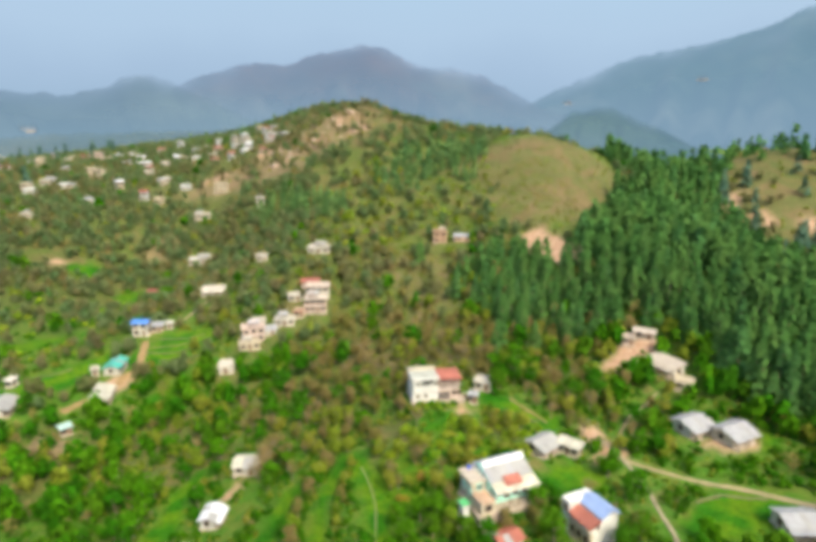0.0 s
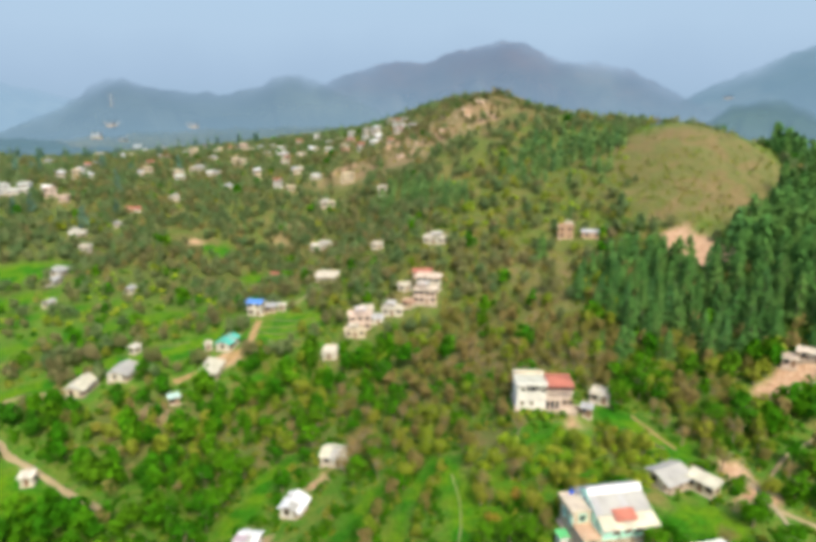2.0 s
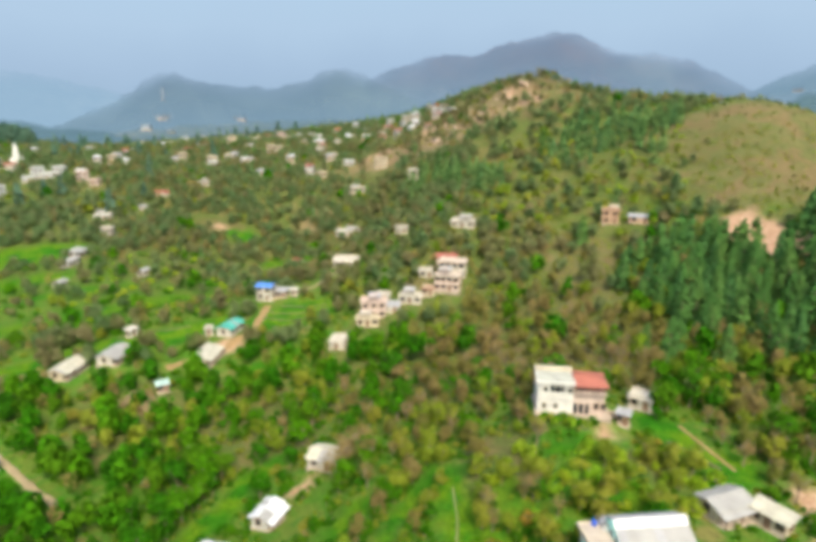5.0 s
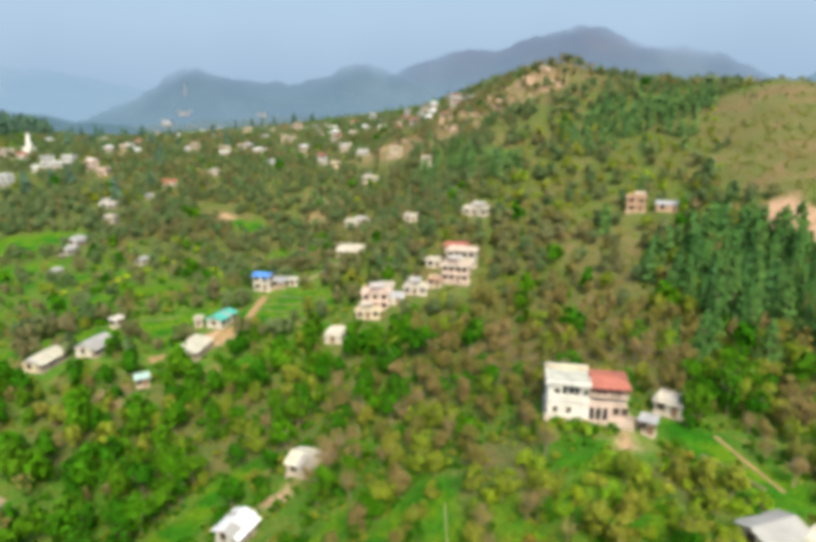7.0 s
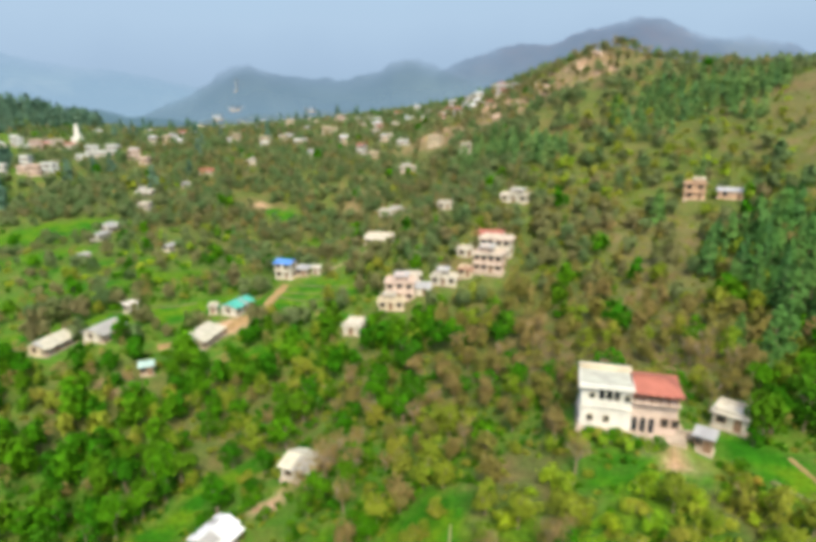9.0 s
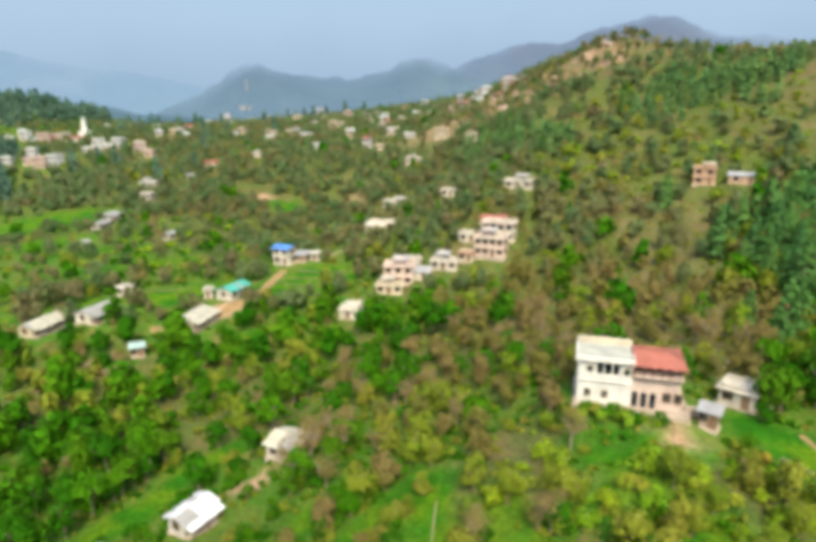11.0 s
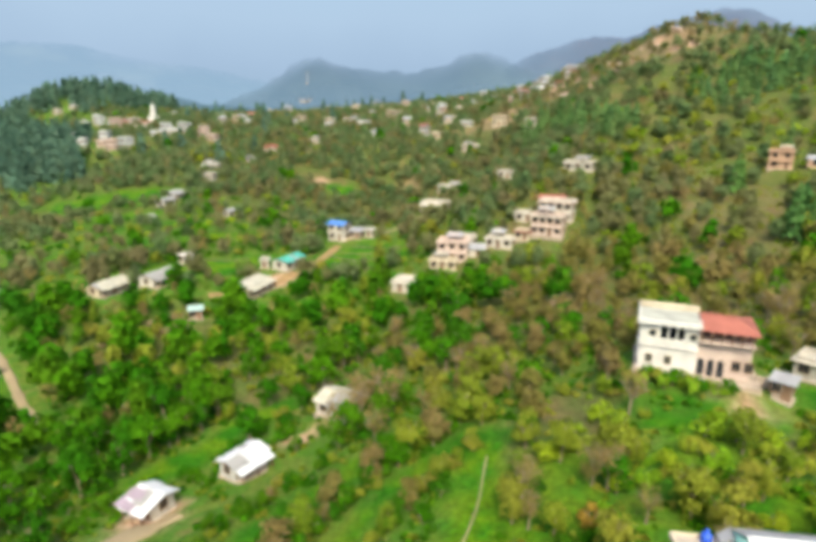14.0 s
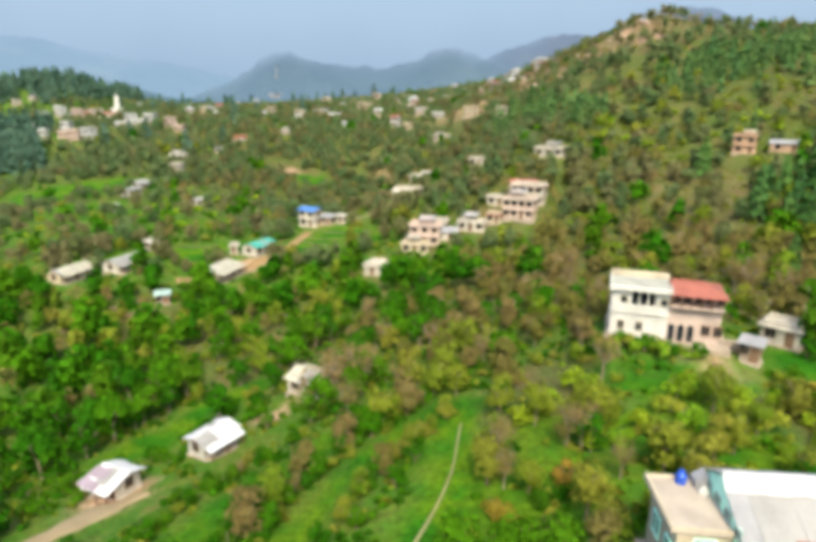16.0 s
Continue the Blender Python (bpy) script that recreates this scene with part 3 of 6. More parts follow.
TERRACE_HAMLET = [
    ("pink two-storey house stepped on slope", -31.4, 188.5, 12, 7.5, 5.0, 2, "flat", P_, P_, 3),
    ("cream house in hillside row", -32.2, 183.4, 12, 6.5, 3.4, 1, "flat", C_, C_, 3),
    ("grey-roofed house in hillside row", -26.8, 191, 10, 6.0, 5.0, 1, "gable", W_, TIN_GREY, 2),
    ("white house with dark doorway in hillside row", -20.6, 194.6, 0, 6.8, 4.4, 1, "flat", W_, W_, 3),
    ("small white upper room in hillside row", -30.2, 196, 5, 4.5, 3.4, 1, "flat", W_, W_, 1),
    ("low cottage at row end", -15.4, 197.5, -5, 3.6, 3.2, 1, "flat", C_, TIN_RED, 2),
    ("white two-storey house on upper terrace", -9.4, 199.6, -6, 7.8, 4.8, 2, "flat", P_, W_, 4),
    ("pink-white house on upper terrace", -8.6, 207, -6, 8.6, 4.8, 2, "flat", W_, P_, 4),
    ("flat-roofed house on top terrace", -17.8, 208.5, 8, 4.6, 3.6, 1, "flat", W_, W_, 2),
    ("red tin-roofed shed on top terrace", -11.5, 214, 0, 7.0, 3.6, 1, "shed", P_, TIN_RED, 2),
    ("white flat-roofed house with veranda among fields", -51.5, 229, 5, 9.0, 5.0, 1, "flat", W_, W_, 4),
    ("grey flat-roofed house with dark windows", -71, 300, 5, 11.0, 6.0, 1, "flat", W_, G_, 4),
    ("small white cottage on grassy slope", -33.3, 247.5, 0, 4.6, 3.6, 1, "flat", W_, W_, 2),
    ("white flat-roofed house on knoll", -8.0, 242, -8, 9.0, 5.6, 1, "flat", W_, W_, 3),
    ("orange-pink two-storey house on dry slope", 46.5, 245.5, -8, 6.0, 4.4, 2, "flat", PLASTER_OCHRE, PLASTER_OCHRE, 2),
    ("weathered pink house among pines", 56.5, 243, -12, 7.5, 4.6, 1, "gable", PLASTER_OCHRE, TIN_GREY, 2),
    ("red-roofed hut with green awning", -92, 285, 0, 5.0, 3.4, 1, "gable", C_, TIN_RED, 2),
    ("grey sheds with pale sheet roofs in field", -178, 236, 98, 8.0, 4.0, 1, "gable", W_, TIN_DULL, 3),
    ("long pale farm shed in field", -184, 248, 100, 9.0, 3.6, 1, "shed", W_, TIN_DULL, 3),
    ("white cottage at field corner", -163, 212, 92, 4.0, 3.4, 1, "gable", W_, TIN_DULL, 2),
    ("cream cottage by trees", -139, 230, 94, 5.0, 3.4, 1, "gable", W_, TIN_DULL, 2),
    ("white cottage on wooded slope", -186, 273, 10, 4.6, 4.0, 2, "flat", W_, W_, 2),
    ("long grey-white house on wooded slope", -205, 296, 15, 8.0, 4.0, 1, "flat", W_, G_, 4),
    ("orange tin-roofed house on slope", -195, 336, 10, 9.0, 5.0, 1, "gable", W_, TIN_RED, 3),
    ("small cottage on slope", -191, 312, 0, 4.6, 3.4, 1, "gable", W_, TIN_DULL, 2),
    ("small white cottage among trees", -182, 362, 0, 6.0, 3.4, 1, "flat", W_, W_, 2),
    ("cream house above pine row", -72, 384, 0, 8.0, 5.0, 2, "flat", C_, C_, 3),
    ("white cottage beside pine row", -40, 316, 0, 4.4, 3.4, 2, "flat", W_, W_, 2),
    ("low white house on slope", -79, 352, 5, 9.0, 4.5, 1, "flat", W_, W_, 4),
]
TOWN = [(-435, 396), (-390, 380), (-354, 374), (-360, 382), (-308, 318), (-300, 322), (-352, 328), (-376, 330), (-279, 356), (-290, 350), (-268, 362), (-284, 399), (-276, 404),
        (-245, 532), (-217, 556), (-230, 560), (-195, 545), (-172, 523), (-147, 493), (-160, 515), (-111, 505), (-108, 545), (-79, 507), (-49, 434), (-60, 530), (-140, 470), (-128, 520),
        (-290, 560), (-310, 540), (-330, 520), (-270, 520), (-320, 580), (-208, 461), (-224, 590), (-140, 580), (-260, 480), (-240, 430), (-215, 505), (-185, 440), (-150, 430), (-120, 440),
        (-90, 470), (-75, 455), (-62, 470), (-35, 455), (-300, 470), (-345, 460), (-370, 440), (-186, 480), (-250, 575), (-400, 388), (-395, 372), (-365, 368), (-345, 366), (-330, 372), (-318, 360), (-322, 312), (-316, 324), (-296, 312), (-288, 340), (-258, 350), (-270, 410),
        (-255, 540), (-204, 550), (-180, 560), (-165, 540), (-135, 500), (-118, 540), (-95, 520), (-70, 500), (-84, 540), (-45, 460), (-52, 500), (-100, 410), (-125, 400), (-160, 400), (-205, 420), (-290, 440)]
for row in HAMLET + VALLEY_HOUSES + TERRACE_HAMLET:
    PADS.append((row[1], row[2], max(row[4], row[5]) * 0.5 + 0.6, float(raw_land(row[1], row[2]))))
for x, y in TOWN:
    PADS.append((x, y, 5.5, float(raw_land(x, y))))
PADS += [(18.5, 125, 5.0, 25.35), (25, 125, 5.0, 25.35), (27.5, 84.5, 5.0, 24.9), (21.6, 83, 4.2, 24.9), (41.6, 73.8, 4.6, 22.2)]

xs = spread(-150, 130, 2.5, -4600, 4600, 1.07)
ys = spread(40, 270, 2.5, -1500, 4700, 1.06)
gx, gy = np.meshgrid(xs, ys)
cover = np.zeros((gx.size, 3))
fx, fy = gx.ravel(), gy.ravel()
for k, spots in ((0, DRY), (1, CROPS), (2, SOIL)):
    for s in spots:
        cover[:, k] = np.maximum(cover[:, k], soft_spot(fx, fy, *s))
for s in THIN:
    cover[:, 0] = np.maximum(cover[:, 0], 0.75 * soft_spot(fx, fy, *s))
for s in WORN:
    cover[:, 2] = np.maximum(cover[:, 2], 0.32 * soft_spot(fx, fy, *s))
for s in FADED:
    cover[:, 2] = np.maximum(cover[:, 2], 0.07 * soft_spot(fx, fy, *s))
for s in GRASSY:
    cover[:, 1] = np.maximum(cover[:, 1], 0.85 * soft_spot(fx, fy, *s))
for pts, half in STRIPS:
    cover[:, 1] = np.maximum(cover[:, 1], np.clip((half - off_line(pts, fx, fy)) * 0.9 + 0.5, 0, 1))
tagged(sheet("ground", xs, ys, land(gx, gy), GROUND, cover), "hillside of grass, dry scrub, terraced fields and bare soil", "ground", kind="structure")


def ribbon(name, pts, half, material, label, category):
    """A trodden track laid a little over the ground."""
    p = [Vector((*q, 0)) for q in pts]
    line = []
    for a, b in zip(p, p[1:]):
        steps = max(2, int((b - a).length / 1.2))
        line += [a.lerp(b, k / steps) for k in range(steps)]
    line.append(p[-1])
    for _ in range(3):
        line = [line[0]] + [(line[k - 1] + line[k] * 2 + line[k + 1]) / 4 for k in range(1, len(line) - 1)] + [line[-1]]
    co, faces = [], []
    for k, q in enumerate(line):
        d = (line[min(k + 1, len(line) - 1)] - line[max(k - 1, 0)]).normalized()
        s = Vector((d.y, -d.x, 0))
        w = half * (1 + 0.25 * math.sin(k * 1.7) * math.sin(k * 0.6))
        for u in (-1.25, -1, -0.5, 0, 0.5, 1, 1.25):
            r = q + s * w * u
            co.append((r.x, r.y, ground_z(r.x, r.y) + (0.16 if abs(u) < 1.1 else -0.3)))
        if k:
            b = 7 * k
            faces += [(b + j - 7, b + j - 6, b + j + 1, b + j) for j in range(6)]
    me = poly_mesh(name, np.array(co), np.array(faces))
    me.materials.append(material)
    return tagged(new(name, me), label, category, kind="structure")


for n, (pts, half) in enumerate(TRACKS):
    ribbon("road" if half > 1.2 else "footpath", pts, half, FOOT_TRACK if n == 1 else PATH_CONCRETE if n == 3 else BROWN_TRACK if n in (5, 8) else TRACK,
           "pale dusty dirt track cut into the hillside" if n != 3 else "narrow pale concrete village path", "track" if half > 1.2 else "path")


def terrace_wall(pts, h):
    """A low dry-stone riser that holds a field terrace."""
    p = [Vector((*q, 0)) for q in pts]
    bm = bmesh.new()
    rings = []
    for a, b in zip(p, p[1:]):
        n = max(2, int((b - a).length / 1.5))
        for k in range(n):
            q = a.lerp(b, k / n)
            d = (b - a).normalized()
            s = Vector((d.y, -d.x, 0)) * 0.3
            z = ground_z(q.x, q.y)
            top = z + h * (0.8 + 0.3 * math.sin(q.x * 1.7 + q.y))
            rings.append([bm.verts.new((*(q + s * 1.3).xy, z - 0.6)), bm.verts.new((*(q + s).xy, top)), bm.verts.new((*(q - s).xy, top)), bm.verts.new((*(q - s * 1.3).xy, z - 0.6))])
    for a, b in zip(rings, rings[1:]):
        for k in range(3):
            bm.faces.new((a[k], a[k + 1], b[k + 1], b[k]))
    me = bpy.data.meshes.new("terrace_wall")
    bm.to_mesh(me)
    bm.free()
    me.materials.append(BANK)
    tagged(new("terrace_wall", me), "low grassy stone terrace bank in field", "wall", kind="structure")


for pts in ([(-68, 187), (-58, 186), (-47, 189)], [(-67, 191), (-57, 190.5), (-47, 193)], [(-65, 196), (-56, 195), (-48, 198)], [(-62, 181), (-53, 181.5), (-46, 184)], [(38, 117), (42, 113), (46, 109)],
            [(66, 80), (73, 82), (82, 78)], [(-104, 164), (-96, 172), (-86, 178)]):
    terrace_wall(pts, 0.3)


# ---- distant hills ----
def ridge(name, crest, reach, material, label, rough=0.12, seed=0, lid=0.42):
    """A hill range: a crest line through a few tops, falling to both sides."""
    p = [Vector(c) for c in crest]
    line = []
    for k, (a, b) in enumerate(zip(p, p[1:])):
        a0, b1 = p[max(k - 1, 0)], p[min(k + 2, len(p) - 1)]
        for j in range(16):
            u = j / 16
            line.append(0.5 * (2 * a + (b - a0) * u + (2 * a0 - 5 * a + 4 * b - b1) * u * u + (3 * a - a0 - 3 * b + b1) * u ** 3))
    line.append(p[-1])
    rows = 37
    co, faces, high = [], [], []
    for k, q in enumerate(line):
        d = line[min(k + 1, len(line) - 1)] - line[max(k - 1, 0)]
        s = Vector((d.y, -d.x, 0)).normalized()
        for j in range(rows):
            u = (j - rows // 2) / (rows // 2)
            high.append(max(0.0, 1 - abs(u) / lid) ** 1.5)
            spur = 1 + 0.35 * noise.noise(Vector((k * 0.12 + seed, u * 0.8, seed)))
            r = q + s * reach * u * spur
            top = q.z * (1 - abs(u) ** 1.15)
            wob = noise.fractal(Vector((r.x / (reach * 0.7), r.y / (reach * 0.7), seed)), 1.0, 2.0, 5)
            wood = noise.fractal(Vector((r.x / 38, r.y / 38, seed)), 0.9, 2.1, 3) * 7 / q.z
            co.append((r.x, r.y, top + q.z * (rough * wob * min(1, abs(u) * 3 + 0.12) + wood) - 15 * abs(u)))
        if k:
            b = rows * k
            faces += [(b + j - rows, b + j - rows + 1, b + j + 1, b + j) for j in range(rows - 1)]
    me = poly_mesh(name, np.array(co), np.array(faces))
    me.materials.append(material)
    me.polygons.foreach_set("use_smooth", np.ones(len(faces), bool))
    me.attributes.new("crest", "FLOAT", "POINT").data.foreach_set("value", np.array(high, np.float32))
    return tagged(new(name, me), label, "hills", kind="structure")


def haze_bank():
    """The hazy lower sky all round: bluish over the hills, paler and brighter above."""
    m = bpy.data.materials.new("hazy_sky")
    m.use_nodes = True
    n, li = m.node_tree.nodes, m.node_tree.links
    n.remove(n["Principled BSDF"])
    em, tc, sep, mr, ramp = (n.new("ShaderNode" + k) for k in ("Emission", "TexCoord", "SeparateXYZ", "MapRange", "ValToRGB"))
    li.new(tc.outputs["Object"], sep.inputs[0])
    mr.inputs["From Min"].default_value, mr.inputs["From Max"].default_value = 0, 1400
    li.new(sep.outputs[2], mr.inputs["Value"])
    cr = ramp.color_ramp
    for k, (p, c) in enumerate(((0.0, (0.28, 0.41, 0.55)), (0.3, (0.35, 0.48, 0.64)), (0.52, (0.4, 0.54, 0.7)), (0.8, (0.41, 0.57, 0.73)), (1.0, (0.42, 0.58, 0.74)))):
        e = cr.elements[k] if k < 2 else cr.elements.new(p)
        e.position, e.color = p, (*c, 1)
    wisp = n.new("ShaderNodeTexNoise")
    wisp.inputs["Scale"].default_value, wisp.inputs["Detail"].default_value = 0.0012, 3
    li.new(tc.outputs["Object"], wisp.inputs["Vector"])
    ad = n.new("ShaderNodeMath")
    ad.operation = "MULTIPLY_ADD"
    ad.inputs[1].default_value = 0.25
    li.new(wisp.outputs[0], ad.inputs[0])
    li.new(mr.outputs[0], ad.inputs[2])
    of = n.new("ShaderNodeMath")
    of.operation = "SUBTRACT"
    of.inputs[1].default_value = 0.12
    li.new(ad.outputs[0], of.inputs[0])
    li.new(of.outputs[0], ramp.inputs[0])
    li.new(ramp.outputs[0], em.inputs[0])
    em.inputs[1].default_value = HAZE_LIGHT
    li.new(em.outputs[0], n["Material Output"].inputs[0])
    seg = 96
    ang = np.linspace(0, 2 * np.pi, seg, endpoint=False)
    co = np.concatenate([np.stack([4500 * np.cos(ang), 4500 * np.sin(ang), np.full(seg, z)], 1) for z in (-200.0, 1700.0)])
    k = np.arange(seg)
    me = poly_mesh("backdrop_haze", co, np.stack([k, (k + 1) % seg, seg + (k + 1) % seg, seg + k], 1))
    me.materials.append(m)
    tagged(new("backdrop_haze", me), "pale blue hazy sky over distant hills", "sky", kind="structure")


HAZE_LIGHT = 0.517
haze_bank()
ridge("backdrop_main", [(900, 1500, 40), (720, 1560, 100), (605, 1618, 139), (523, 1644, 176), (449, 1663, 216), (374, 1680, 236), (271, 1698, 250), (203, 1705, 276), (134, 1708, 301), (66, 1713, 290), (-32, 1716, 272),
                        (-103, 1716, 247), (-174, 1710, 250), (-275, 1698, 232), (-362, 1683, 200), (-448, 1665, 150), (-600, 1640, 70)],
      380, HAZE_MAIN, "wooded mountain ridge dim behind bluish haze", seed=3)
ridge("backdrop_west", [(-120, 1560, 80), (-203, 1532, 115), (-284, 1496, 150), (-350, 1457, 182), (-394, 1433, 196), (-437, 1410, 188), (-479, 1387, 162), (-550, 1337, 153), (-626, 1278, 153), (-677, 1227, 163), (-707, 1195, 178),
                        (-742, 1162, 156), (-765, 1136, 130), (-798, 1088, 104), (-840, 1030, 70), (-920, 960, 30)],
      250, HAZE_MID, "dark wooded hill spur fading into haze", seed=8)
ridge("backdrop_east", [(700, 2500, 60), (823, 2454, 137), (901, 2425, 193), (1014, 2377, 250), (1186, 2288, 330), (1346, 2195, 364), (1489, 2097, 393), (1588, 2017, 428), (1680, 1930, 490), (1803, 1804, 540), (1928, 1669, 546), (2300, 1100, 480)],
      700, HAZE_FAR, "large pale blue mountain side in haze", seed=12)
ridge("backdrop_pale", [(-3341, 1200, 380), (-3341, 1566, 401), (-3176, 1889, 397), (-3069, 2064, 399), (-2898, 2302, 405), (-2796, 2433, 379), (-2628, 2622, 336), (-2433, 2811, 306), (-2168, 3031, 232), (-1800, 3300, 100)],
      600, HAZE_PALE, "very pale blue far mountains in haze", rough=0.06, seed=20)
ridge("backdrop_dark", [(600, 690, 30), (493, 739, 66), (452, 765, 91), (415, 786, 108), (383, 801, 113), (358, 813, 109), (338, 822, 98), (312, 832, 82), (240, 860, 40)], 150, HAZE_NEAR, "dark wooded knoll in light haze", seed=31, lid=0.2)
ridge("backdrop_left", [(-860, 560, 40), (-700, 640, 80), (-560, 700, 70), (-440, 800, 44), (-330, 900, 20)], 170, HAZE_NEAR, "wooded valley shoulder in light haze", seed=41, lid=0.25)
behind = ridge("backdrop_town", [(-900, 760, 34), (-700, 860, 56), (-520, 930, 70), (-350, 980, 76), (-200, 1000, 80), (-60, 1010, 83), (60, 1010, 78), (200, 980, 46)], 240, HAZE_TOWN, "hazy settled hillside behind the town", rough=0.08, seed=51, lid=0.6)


# ---- building kit ----
def part(name, bm, material, parent, label=""):
    me = bpy.data.meshes.new(name)
    bm.to_mesh(me)
    bm.free()
    me.materials.append(material)
    return hang(name, me, parent, label)


def hang(name, me, parent, label="", m=None):
    ob = new(name, me)
    ob.parent = parent
    if m is not None:
        ob.matrix_basis = m
    return tagged(ob, label)


def box(bm, x0, x1, y0, y1, z0, z1, bev=0.0):
    v = [bm.verts.new((x, y, z)) for z in (z0, z1) for x, y in ((x0, y0), (x1, y0), (x1, y1), (x0, y1))]
    fs = [bm.faces.new([v[i] for i in f]) for f in ((3, 2, 1, 0), (4, 5, 6, 7), (0, 1, 5, 4), (1, 2, 6, 5), (2, 3, 7, 6), (3, 0, 4, 7))]
    if bev:
        bmesh.ops.bevel(bm, geom=list({e for f in fs for e in f.edges}), offset=bev, segments=1, affect="EDGES")
    return bm


def prism(bm, outline, y0, y1):
    """An outline in x and z, drawn out along y."""
    a = [bm.verts.new((x, y0, z)) for x, z in outline]
    b = [bm.verts.new((x, y1, z)) for x, z in outline]
    bm.faces.new(a)
    bm.faces.new(b[::-1])
    for i in range(len(a)):
        j = (i + 1) % len(a)
        bm.faces.new((a[j], a[i], b[i], b[j]))
    return bm


def slab(bm, quad, t):
    """A sheet of thickness t under four corners."""
    a = [bm.verts.new(q) for q in quad]
    b = [bm.verts.new((q[0], q[1], q[2] - t)) for q in quad]
    bm.faces.new(a)
    bm.faces.new(b[::-1])
    for i in range(len(a)):
        j = (i + 1) % len(a)
        bm.faces.new((a[j], a[i], b[i], b[j]))
    return bm


WINDOWS = {}


def window(parent, m, w=1.0, h=1.2, frame_mat=None, name="window"):
    """A window: a frame with a mullion that stands proud of the wall, a dark pane set back in it."""
    frame_mat = frame_mat or WOOD
    key = (w, h, frame_mat.name)
    if key not in WINDOWS:
        bm = bmesh.new()
        for a in ((-w / 2 - 0.08, -w / 2, -0.08, h + 0.08), (w / 2, w / 2 + 0.08, -0.08, h + 0.08), (-w / 2, w / 2, h, h + 0.08), (-w / 2, w / 2, -0.08, 0), (-0.03, 0.03, 0, h)):
            box(bm, a[0], a[1], -0.14, 0.0, a[2], a[3])
        fm = bpy.data.meshes.new("window")
        bm.to_mesh(fm)
        bm.free()
        fm.materials.append(frame_mat)
        bm = box(bmesh.new(), -w / 2, w / 2, -0.05, 0.0, 0, h)
        pm = bpy.data.meshes.new("pane")
        bm.to_mesh(pm)
        bm.free()
        pm.materials.append(GLASS_DARK)
        WINDOWS[key] = (fm, pm)
    f = hang(name, WINDOWS[key][0], parent, m=m)
    hang("pane", WINDOWS[key][1], f)
    return f


def empty(name, m, label, category, group=""):
    ob = new(name)
    ob.matrix_basis = m
    ob.empty_display_size = 0.5
    return tagged(ob, label, category, group)


rag = random.Random(17)


